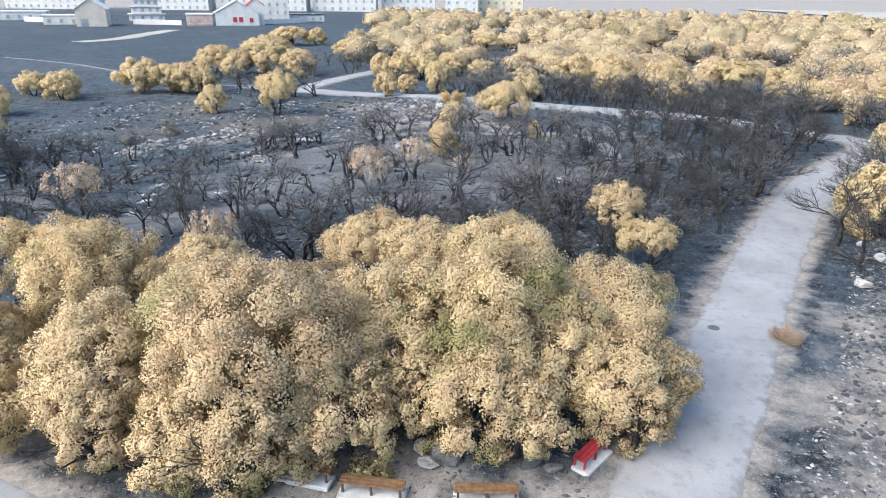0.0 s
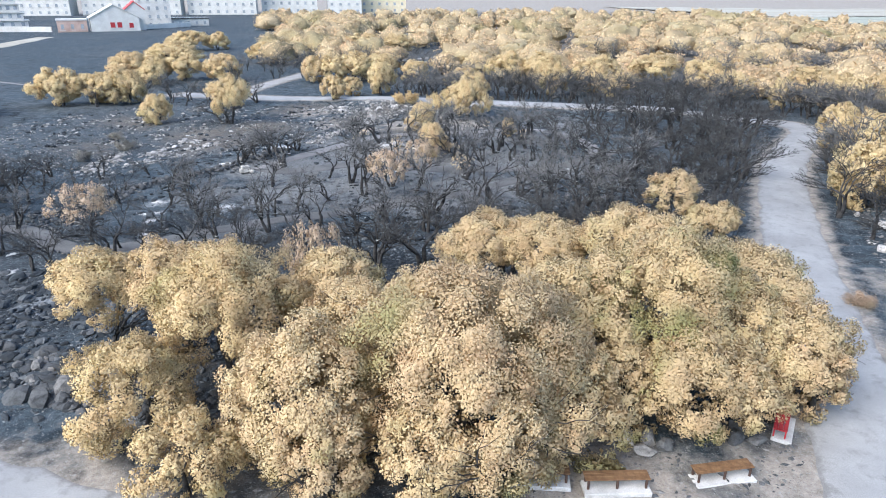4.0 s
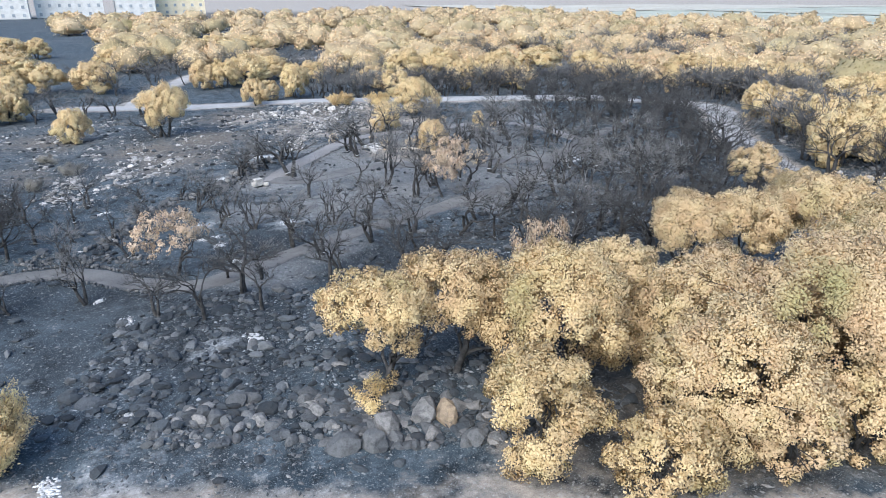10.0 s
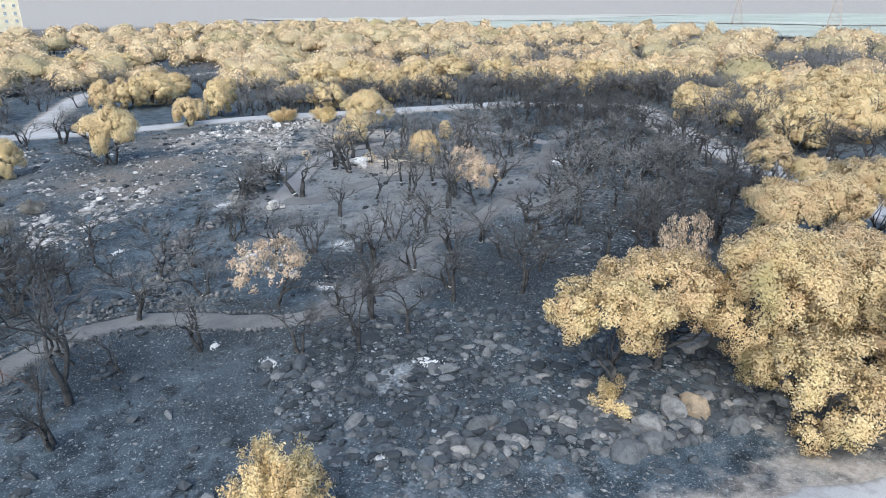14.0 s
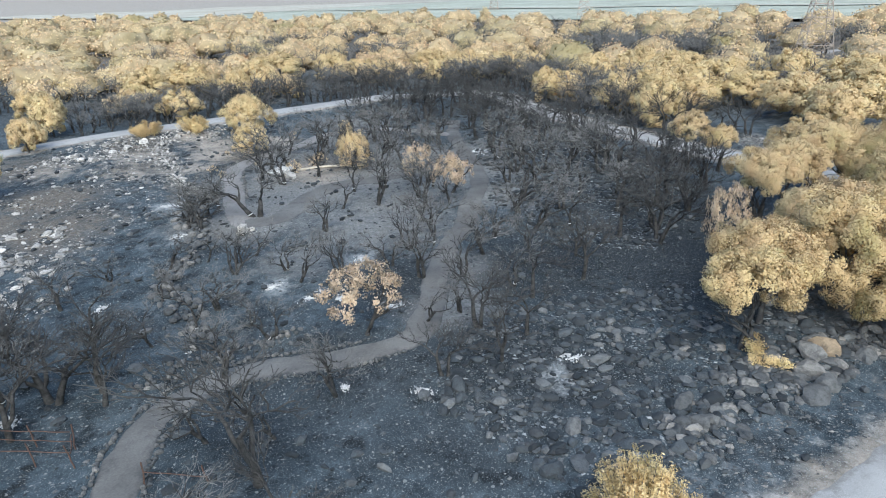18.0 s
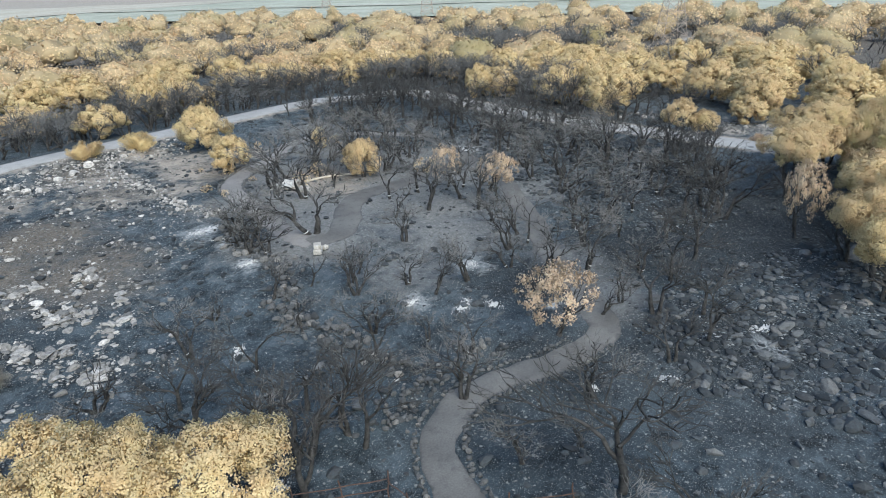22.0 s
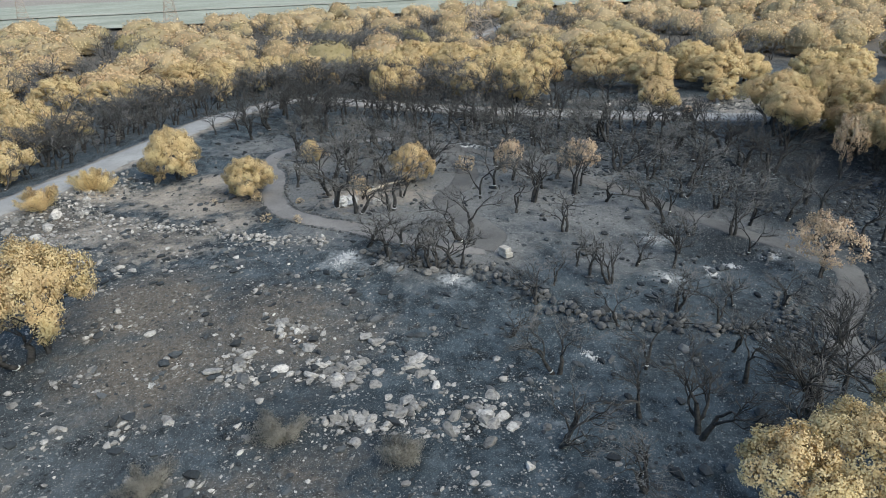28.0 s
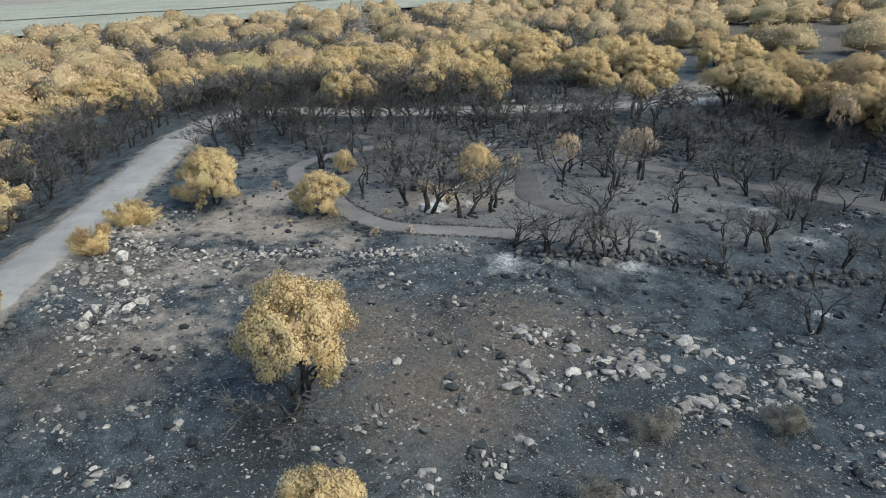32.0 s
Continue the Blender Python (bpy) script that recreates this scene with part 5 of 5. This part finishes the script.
loose_stones("stones", fill(rk, RUBBLE, 2600, 0.15, -0.2), 0.02, 0.13, M_ASHEN, "ash-dusted chips between the boulders", rk, False, 2.2)
loose_stones("stones", fill(rk, BLACK, 1700, 0.2), 0.08, 0.4, M_SOOTY, "dark rubble below burnt trees", rk, False, 2.2)
WEST = [(-38, -8), (-26, -9), (-20, -4), (-12, 0), (-3, 9), (2, 18), (-8, 24), (-30, 28), (-42, 16)]
loose_stones("stones", fill(rk, WEST, 12000, 0.1, -0.1), 0.018, 0.085, M_PALE, "pale chips strewn over dark soil", rk, False, 2.6)
loose_stones("stones", fill(rk, WEST, 1500, 0.1, 0.3), 0.05, 0.27, M_PALE, "pale stones in drifts on dark soil", rk, False, 2.6)
loose_stones("stones", fill(rk, GRAVEL, 3200, 0.1), 0.02, 0.13, M_PALE, "pale gravel on the road bank", rk, False, 2.2)
loose_stones("stones", fill(rk, GRAVEL, 2600, 0.1), 0.03, 0.18, M_ROCK, "grey rubble on the road bank", rk, False, 2.2)
loose_stones("stones", fill(rk, VERGE, 1400, 0.1), 0.03, 0.2, M_PALE, "pale rubble on the road verge", rk, False, 2.2)
BENCHES = [(-14, -50), (-6, -46.5), (2, -46.2), (11, -45.6), (12, -49), (4, -51), (-6, -51.5), (-12, -49.6)]
loose_stones("stones", fill(rk, BENCHES, 1500, 0.1), 0.02, 0.13, M_ROCK, "stones and litter on the bare bank", rk, False, 2.6)
ASHEN = [(-26.5, -38.5), (-22.5, -37.2), (-15.0, -42.0), (-16.0, -44.0), (-24.0, -40.4)]
loose_stones("stones", fill(rk, ASHEN, 900, 0.1), 0.02, 0.10, M_ROCK, "grey gravel and ash by the lane", rk, False, 2.4)


def stone_row(name, label, line, gap, smin, smax, wide, high, mat, limit=280):
    """A low rubble wall: stones laid along a line, each a part."""
    l = smooth_line(line, 0.1)
    seg = np.linalg.norm(np.diff(l, axis=0), axis=1)
    s = np.concatenate([[0], np.cumsum(seg)])
    root = new(name)
    tagged(root, label, "stone wall")
    d, n = 0.0, 0
    while d < s[-1] and n < limit:
        x, y = np.interp(d, s, l[:, 0]), np.interp(d, s, l[:, 1])
        size = rs.uniform(smin, smax)
        ox, oy = rs.normal(0, wide, 2)
        z = float(height(x + ox, y + oy)) + rs.random() * high * math.exp(-(ox * ox + oy * oy) / max(1e-6, 2 * wide * wide))
        lay_stone("stone", mat, x + ox, y + oy, size, rs, root, 0.3, z)
        d += gap * rs.uniform(0.6, 1.4)
        n += 1
    return root


def offset(line, o):
    l = smooth_line(line, 0.5)
    t = np.gradient(l, axis=0)
    t /= np.linalg.norm(t, axis=1)[:, None]
    return [tuple(v) for v in (l + np.stack([-t[:, 1], t[:, 0]], -1) * o)[::3]]


WALL_A = [(3.9, 20.1), (0.4, 17.0), (-1.5, 13.2), (-4.3, 8.6), (-6.7, 4.7), (-7.8, 1.4)]
WALL_B = [(-10.2, -1.2), (-12.4, -3.4), (-14.2, -7.0), (-16.8, -8.8), (-19.6, -10.4), (-21.6, -14.6), (-23.4, -18.4)]
stone_row("stone_wall", "low tumbled wall of pale field stones", WALL_A, 0.085, 0.06, 0.20, 0.55, 0.15, M_PALE)
stone_row("stone_wall", "low tumbled wall of sooty grey stones", WALL_B, 0.10, 0.08, 0.25, 0.5, 0.25, M_ROCK)
for w_, l_ in ((WALL_A, "pale rubble fallen from the low wall"), (WALL_B, "grey rubble fallen from the low wall")):
    q_ = smooth_line(w_, 0.02)
    q_ = q_[rs.integers(0, len(q_), 900)] + rs.normal(0, 0.7, (900, 2))
    loose_stones("stones", q_, 0.03, 0.13, M_PALE if w_ is WALL_A else M_ROCK, l_, rs)
for k in (1, -1):
    stone_row("path_edging", "row of grey stones edging the dirt path", offset(PATH_D[:7], 0.92 * k), 0.125, 0.055, 0.12, 0.06, 0.06, M_ROCK, 150)
stone_row("path_edging", "row of small stones round the clearing", offset(PATH_E[3:10], 0.98), 0.17, 0.06, 0.12, 0.05, 0.04, M_ROCK, 140)
stone_row("path_edging", "row of small stones on the loop's outer edge", offset(PATH_E[4:9], -0.98), 0.22, 0.06, 0.12, 0.05, 0.03, M_ROCK, 90)
BANK = [(-27.4, -18.6), (-25.6, -18.9), (-23.6, -19.4), (-21.6, -20.6), (-20.6, -21.6)]
stone_row("stone_wall", "loose bank of ash-grey stones above the path", BANK, 0.05, 0.06, 0.16, 0.42, 0.12, M_ROCK, 150)
for a in [(-15.6, -21.8), (-15.2, -22.8), (-15.9, -23.9)], [(-17.6, -22.4), (-16.6, -22.9), (-16.0, -23.4)]:
    stone_row("path_edging", "short row of stones by the path's fork", a, 0.2, 0.09, 0.16, 0.06, 0.04, M_ROCK, 20)


def ash_patch(x, y, r, seed, label="scatter of white ash flakes on black soil"):
    """Thin ragged flakes of ash, thickest in the middle."""
    rng = np.random.default_rng(seed)
    V, F, base = [], [], 0
    turn, n = rng.uniform(0, 3.14), 8
    for k in range(int(50 + 110 * r)):
        o = rng.normal(0, 1, 2) * np.array([r * 0.95, r * 0.36])
        ox, oy = o[0] * math.cos(turn) - o[1] * math.sin(turn), o[0] * math.sin(turn) + o[1] * math.cos(turn)
        s = r * rng.uniform(0.05, 0.24) * math.exp(-0.5 * (o[0] ** 2 + o[1] ** 2) / (r * r))
        a = np.arange(n) * 2 * np.pi / n
        p = s * rng.uniform(0.55, 1.25, n)
        X, Y = ox + np.cos(a) * p * 1.3, oy + np.sin(a) * p * 0.8
        z0 = float(height(x + ox, y + oy))
        V.append(np.vstack([np.stack([X, Y, np.full(n, z0 - 0.02)], -1), np.stack([X * 0.75 + ox * 0.25, Y * 0.75 + oy * 0.25, z0 + 0.02 + rng.uniform(0, 0.03, n)], -1)]))
        i = np.arange(n)
        F.append(np.stack([i, (i + 1) % n, (i + 1) % n + n, i + n], -1) + base)
        F.append(np.array([(n, n + 1, n + 2, n + 3), (n, n + 3, n + 4, n + 5), (n, n + 5, n + 6, n + 7)]) + base)
        base += 2 * n
    ob = mesh_object("ash_patch", np.concatenate(V), np.concatenate(F), M_ASHW, smooth=True)
    ob.location = (x, y, 0)
    return tagged(ob, label, "ash", kind="stuff")


for i, (x, y, r) in enumerate([(-21.8, -28.8, .34), (-23.0, -25.9, .22), (-23.3, -10.0, .38), (-21.4, 9.0, .2), (-24.2, -18.0, .12), (-16.8, -33.0, .45), (-16.2, -23.3, .5), (-16.8, -20.6, .4), (-17.5, -16.5, .4), (-17.4, -19.1, .5), (-12.3, -18.3, .45),
                               (13.6, -11.9, .9), (-10.6, 0.4, .7), (-14.8, -5.4, .4), (-11.7, -1.6, .4), (-23.9, -39.9, .45), (-21.8, -37.0, .16), (-30.9, -16.2, .35), (-31.6, -15.0, .3)]):
    ash_patch(x, y, r, i + 1)

# ---------------------------------------------------------------- clearing: slab heap, fallen log, block stack
M_CHALK = rock_material("white_limestone", (0.42, 0.41, 0.39), (0.60, 0.585, 0.56), (0.70, 0.69, 0.67))
ROCKS[M_CHALK.name] = [stone_mesh(M_CHALK.name, k, M_CHALK) for k in range(8)]
heap = new("slab_heap")
tagged(heap, "heap of white limestone slabs in the clearing", "rock heap")
for i in range(30):
    a = rs.uniform(0, 6.28)
    d = rs.random() ** 0.5
    lay_stone("slab", M_CHALK, 0.1 + math.cos(a) * d * 1.1, math.sin(a) * d * 0.8, rs.uniform(0.22, 0.5), rs, heap, 0.25, 0.02 + 0.12 * (1 - d), 0.5)
M_PALEWOOD = simple("bleached_wood", (0.36, 0.32, 0.26), (0.50, 0.45, 0.38), 3.0, 0.85, 30.0)
lx = smooth_line([(1.2, -1.1), (1.8, -1.7), (2.6, -2.8), (3.5, -4.1), (4.3, -5.8)], 0.3)
v, f = tubes([(np.column_stack([lx, height(lx[:, 0], lx[:, 1]) + 0.10]), np.linspace(0.11, 0.06, len(lx)))], 8)
tagged(mesh_object("fallen_log", v, f, M_PALEWOOD, smooth=True), "curved bleached fallen branch on bare soil", "log")

M_CUT = simple("cut_stone", (0.28, 0.265, 0.24), (0.42, 0.40, 0.365), 3.0, 0.9, 25.0)
stack = thing("block_stack", -12.6, -8.9, "small stack of white stone blocks beside the path", "block stack", z=0.0)
for sx, sy, sz, at, rz in ((0.8, 0.5, 0.3, (0, 0, 0.14), 20), (0.62, 0.45, 0.24, (0.05, 0.03, 0.41), 26), (0.35, 0.3, 0.22, (0.62, -0.18, 0.11), -14)):
    part("block", boxes(((sx, sy, sz), at, rz, 0.03)), M_CUT, stack)

# ---------------------------------------------------------------- benches, manhole, rails


def bench(x, y, rz, length, wood, label, pad=True):
    b = thing("park_bench", x, y, label, "bench", "park benches", float(base_height(np.float64(x), np.float64(y))))
    b.rotation_euler = (0, 0, radians(rz))
    h = length / 2
    for k in range(3):
        part("seat_board", boxes(((length, 0.13, 0.04), (0, -0.16 + 0.145 * k, 0.46), 0, 0.008)), wood, b)
    for px in (-h + 0.1, 0.0, h - 0.1):
        part("leg_frame", boxes(((0.07, 0.05, 0.46), (px, -0.19, 0.21), 0, 0.008), ((0.07, 0.05, 0.46), (px, 0.15, 0.21), 0, 0.008), ((0.07, 0.40, 0.05), (px, -0.02, 0.415), 0, 0.008)), M_RUST if wood is M_WOOD else wood, b)
    if pad:
        part("concrete_pad", boxes(((length + 0.06, 0.62, 0.16), (0, -0.10, 0.05), 0, 0.02)), M_CONC, b, "pale concrete pad under the bench")
    return b


bench(2.2, -48.5, -11, 1.75, M_WOOD, "brown wooden park bench on a pale concrete pad")
bench(4.35, -49.05, -5, 1.9, M_WOOD, "brown wooden park bench on a pale concrete pad")
bench(7.65, -49.0, 3, 1.85, M_WOOD, "brown wooden park bench on a pale concrete pad")
bench(10.9, -46.9, 52, 1.5, M_RED, "red painted park bench on a pale concrete pad")

mh = thing("manhole", 17.8, -37.1, "dark cast iron manhole cover in the road", "manhole cover", z=float(base_height(np.float64(17.8), np.float64(-37.1))) + 0.058)
bm = bmesh.new()
bmesh.ops.create_cone(bm, cap_ends=True, segments=28, radius1=0.27, radius2=0.26, depth=0.03)
part("rim", bm, M_IRON, mh)
bm = bmesh.new()
bmesh.ops.create_cone(bm, cap_ends=True, segments=28, radius1=0.22, radius2=0.21, depth=0.02)
for k in range(5):
    box(bm, (0.36 - 0.04 * abs(k - 2) * 2, 0.025, 0.012), (0, -0.14 + 0.07 * k, 0.012))
bmesh.ops.translate(bm, verts=bm.verts, vec=(0, 0, 0.012))
part("cover", bm, M_IRON, mh)


def rail(p, q, r=0.03, sides=6):
    return tubes([(np.linspace(p, q, 6) + np.random.default_rng(int(abs(p[0] * 50))).normal(0, 0.012, (6, 3)), np.full(6, r))], sides)


fence = thing("rusty_rail_fence", -31.6, -19.3, "scorched rail enclosure with leaning rusty posts", "fence", z=-0.2)
for x, y, lx_, ly_ in [(-0.4, 1.9, .08, .1), (0.4, 0.6, -.1, .05), (1.0, -0.7, .1, 0), (-1.0, 0.8, .15, .1), (0.4, -1.7, -.1, .1), (-1.3, 1.3, 0.1, -.1), (-0.2, -0.4, -.05, .1), (1.0, -4.6, .05, 0), (2.0, -6.5, -.1, .1)]:
    v, f = rail((x, y, -0.05), (x + lx_, y + ly_, 0.95), 0.026)
    mesh_object("post", v, f, M_RUST, fence)
for p, q in (((-0.4, 1.9, 0.72), (1.0, -0.7, 0.7)), ((-1.0, 0.8, 0.7), (0.4, -1.7, 0.66)), ((-0.4, 1.9, 0.5), (-1.0, 0.8, 0.55)), ((1.0, -0.7, 0.6), (0.4, -1.7, 0.6)), ((1.0, -4.6, 0.6), (2.0, -6.5, 0.5)), ((-0.4, 1.9, 0.35), (1.0, -0.7, 0.3))):
    v, f = rail(p, q, 0.02)
    mesh_object("rail", v, f, M_RUST, fence)

# ---------------------------------------------------------------- far things: pylons, houses, fields


def pylon(x, y, H, rz, label):
    p = thing("power_pylon", x, y, label, "pylon", "power pylons", z=0.0)
    p.rotation_euler = (0, 0, radians(rz))

    def half(z):
        return 0.3 + (H * 0.115 - 0.3) * max(0.0, 1 - z / (H * 0.72)) ** 0.9

    levels = [0, H * .1, H * .2, H * .3, H * .4, H * .5, H * .6, H * .7, H * .8, H * .9, H]
    for sx, sy in ((-1, -1), (1, -1), (1, 1), (-1, 1)):
        v, f = tubes([(np.array([(sx * half(z), sy * half(z), z) for z in levels]), np.full(len(levels), 0.085))], 4)
        mesh_object("leg", v, f, M_STEEL, p)
    for a, b in zip(levels, levels[1:]):
        c, d, P = half(a), half(b), []
        for (x1, y1), (x2, y2) in (((-1, -1), (1, -1)), ((1, -1), (1, 1)), ((1, 1), (-1, 1)), ((-1, 1), (-1, -1))):
            for (i, j), (k, l) in (((x1, y1), (x2, y2)), ((x2, y2), (x1, y1))):
                P.append((np.array([(i * c, j * c, a), (k * d, l * d, b)]), np.full(2, 0.05)))
            P.append((np.array([(x1 * d, y1 * d, b), (x2 * d, y2 * d, b)]), np.full(2, 0.05)))
        for q in P:
            v, f = tubes([q], 4)
            mesh_object("brace", v, f, M_STEEL, p)
    for z in (H * 0.76, H * 0.86, H * 0.96):
        v, f = tubes([(np.array([(-3.2, 0, z), (0, 0, z + 0.5), (3.2, 0, z)]), np.array([.06, .12, .06])), (np.array([(-3.2, 0, z), (0, 0, z), (3.2, 0, z)]), np.array([.06, .08, .06]))], 4)
        mesh_object("cross_arm", v, f, M_STEEL, p)


pylon(106.0, -33.0, 24.0, 20, "galvanised lattice power pylon standing in scorched woods")
pylon(236.0, 60.0, 24.0, 20, "galvanised lattice power pylon far beyond the woods")
pylon(330.0, 150.0, 24.0, 20, "galvanised lattice power pylon by the far fields")


M_PANE = simple("pale_window", (0.20, 0.22, 0.24), (0.34, 0.36, 0.38), 0.3, 0.2, 4.0, 0.0, 0.5)


def house(name, x, y, rz, w, d, h, floors, cols, wall, roof_h, label, roof=None):
    b = thing(name, x, y, label, "house", z=-0.3)
    b.rotation_euler = (0, 0, radians(rz))
    part("wall", boxes(((w, d, h), (0, 0, h / 2))), wall, b)
    if roof_h > 0.6:
        bm = bmesh.new()
        vs = [bm.verts.new(c) for c in ((-w / 2 - .4, -d / 2 - .4, h), (w / 2 + .4, -d / 2 - .4, h), (w / 2 + .4, d / 2 + .4, h), (-w / 2 - .4, d / 2 + .4, h), (-w / 2 + d * .3, 0, h + roof_h), (w / 2 - d * .3, 0, h + roof_h))]
        for q in ((0, 1, 5, 4), (1, 2, 5), (2, 3, 4, 5), (3, 0, 4), (3, 2, 1, 0)):
            bm.faces.new([vs[i] for i in q])
        part("roof", bm, roof or M_ROOF, b)
    else:
        part("roof", boxes(((w + .5, d + .5, 0.5), (0, 0, h + 0.25))), roof or wall, b)
    for fl in range(floors):
        for c in range(cols):
            wx = -w / 2 + w * (c + 0.5) / cols
            z = h * (fl + 0.5) / floors
            win = part("window", boxes(((w / cols * 0.30, 0.12, h / floors * 0.40), (wx, -d / 2 - 0.03, z))), M_PANE, b)
            part("sill", boxes(((w / cols * 0.52, 0.3, 0.12), (wx, -d / 2 - 0.12, z - h / floors * 0.27))), M_WALL, win)
    return b


def gable_house(name, x, y, rz, w, d, h, rise_by, wall, roof, label, openings=(), trim=None):
    """A house whose gable faces its front; openings: across, up, wide, high."""
    b = thing(name, x, y, label, "house", z=-0.3)
    b.rotation_euler = (0, 0, radians(rz))
    bm = bmesh.new()
    ring = [(-w / 2, 0), (w / 2, 0), (w / 2, h), (0, h + rise_by), (-w / 2, h)]
    fr = [bm.verts.new((u, -d / 2, v)) for u, v in ring]
    bk = [bm.verts.new((u, d / 2, v)) for u, v in ring]
    bm.faces.new(fr)
    bm.faces.new(bk[::-1])
    for i in range(5):
        j = (i + 1) % 5
        bm.faces.new((fr[j], fr[i], bk[i], bk[j]))
    part("wall", bm, wall, b)
    slope = math.atan2(rise_by, w / 2)
    for k in (-1, 1):
        bm = boxes(((w / 2 / math.cos(slope) + 0.9, d + 0.8, 0.25), (0, 0, 0), 0, 0.04))
        bmesh.ops.transform(bm, matrix=Matrix.Translation((k * (w / 4 + 0.15), 0, h + rise_by / 2 + 0.05)) @ Matrix.Rotation(k * slope, 4, "Y"), verts=bm.verts)
        part("roof", bm, roof, b)
    for u, v, ww, hh in openings:
        win = part("window", boxes(((ww, 0.14, hh), (u, -d / 2 - 0.04, v))), trim or M_PANE, b)
        part("sill", boxes(((ww + 0.4, 0.3, 0.14), (u, -d / 2 - 0.12, v - hh / 2 - 0.08))), M_WALL, win)
    return b


def tiered_tower(x, y, rz, label):
    b = thing("tiered_house", x, y, label, "house", z=-0.3)
    b.rotation_euler = (0, 0, radians(rz))
    z = 0.0
    for k, (w, h) in enumerate(((15.0, 3.2), (12.6, 3.0), (10.6, 3.0), (8.8, 3.4), (6.5, 3.0))):
        storey = part("storey", boxes(((w, w * 0.8, h), (0, 0, z + h / 2), 0, 0.15)), M_WALL, b)
        part("balcony_slab", boxes(((w + 1.2, w * 0.8 + 1.2, 0.3), (0, 0, z + h), 0, 0.05)), M_WALL, b)
        for i in range(4):
            part("window", boxes(((1.3, 0.14, 1.5), (-w / 2 + w * (i + 0.5) / 4, -w * 0.4 - 0.04, z + h * 0.55))), M_PANE, storey)
        z += h + 0.15
    return b


M_BLUSH = simple("faded_pink_plaster", (0.40, 0.27, 0.22), (0.50, 0.36, 0.30), 0.4, 0.85, 8.0)
M_BARN = simple("sand_plaster", (0.43, 0.37, 0.31), (0.51, 0.45, 0.385), 0.4, 0.85, 8.0)
gable_house("farm_barn", -147, 199, 24, 10.5, 16, 6.6, 3.6, M_BARN, M_WALL, "sand-coloured gabled farm barn with a pale roof", ((-2.5, 1.6, 2.6, 3.0),))
house("lean_to", -161, 205, 24, 17, 8, 3.6, 1, 4, M_WALL, 0.4, "low white lean-to beside the barn")
tiered_tower(-150, 248, 26, "white house of five stepped storeys with balconies")
gable_house("farm_house", -98, 221, 22, 17, 14, 5.2, 4.6, M_WALL, M_WALL, "white farmhouse with a pale gabled roof and red windows", ((-1.0, 2.6, 1.6, 1.9), (1.4, 2.6, 1.6, 1.9), (5.5, 2.4, 1.5, 1.8)), M_RED)
gable_house("farm_house", -91, 224, 22, 6.5, 8, 8.2, 2.6, M_WALL, M_ROOF, "small white gabled house with a red roof", ((0, 5.0, 1.4, 1.6),))
house("farm_shed", -111, 214, 22, 10, 9, 4.4, 1, 3, M_BLUSH, 0.4, "low shed with faded pink walls", M_WALL)
house("white_house", -90, 246, 18, 13, 11, 13, 4, 4, M_WALL, 0.4, "white house of four storeys with balconies")
house("farm_shed", -80, 263, 16, 17, 8, 3.2, 1, 5, M_WALL, 0.4, "long low outbuilding with a dark flat roof", M_GLASS)
house("farm_shed", -205, 236, 26, 26, 9, 3.6, 1, 6, M_WALL, 0.4, "long low white outbuilding with a flat roof")
for px, py, ww, rz in ((-176, 217, 34, -20), (-128, 212, 22, -8), (-83, 240, 26, 60)):
    gw = part("garden_wall", boxes(((ww, 0.5, 2.0), (0, 0, 0.9), 0, 0.06)), M_WALL)
    gw.location, gw.rotation_euler = (px, py, 0), (0, 0, radians(rz))
    tagged(gw, "low white garden wall round the farm", "wall", "garden walls")
for x, y, w, h, m, l in ((-150, 420, 60, 26, M_WALL, "white apartment block with rows of windows"), (-95, 430, 44, 28, M_WALL, "white apartment block with rows of windows"), (-52, 445, 38, 30, M_WALL, "white apartment block with rows of windows"), (-14, 450, 24, 27, M_WALL, "white apartment block with rows of windows"), (14, 470, 34, 27, M_CREAM, "cream apartment block with rows of windows"),
                         (-210, 410, 50, 26, M_WALL, "white apartment block with rows of windows"), (-290, 400, 60, 26, M_WALL, "white apartment block with rows of windows")):
    house("apartment_block", x, y, 4, w, 16, h, 6, max(4, int(w / 5)), m, 0.4, l)


def field(name, x0, x1, y0, y1, z, mat, label, rz=0.0):
    nx, ny = 24, 24
    X, Y = np.meshgrid(np.linspace(x0, x1, nx), np.linspace(y0, y1, ny))
    Z = z + 0.25 * waves(X, Y, 5, 90.0)
    i = (np.arange(ny - 1)[:, None] * nx + np.arange(nx - 1)[None]).ravel()
    tagged(mesh_object(name, np.stack([X, Y, Z], -1).reshape(-1, 3), np.stack([i, i + 1, i + nx + 1, i + nx], -1), mat, smooth=True), label, "field", kind="structure")


field("field_green", 222, 1500, -420, 330, 1.0, M_FIELD_HAZY, "green crop field beyond the woods")
field("field_straw", 250, 900, 335, 900, 1.0, M_STRAW, "pale stubble field beyond the woods")
field("field_straw_strip", 342, 352, -300, 330, 1.6, M_STRAW, "pale dry strip along the crop field")
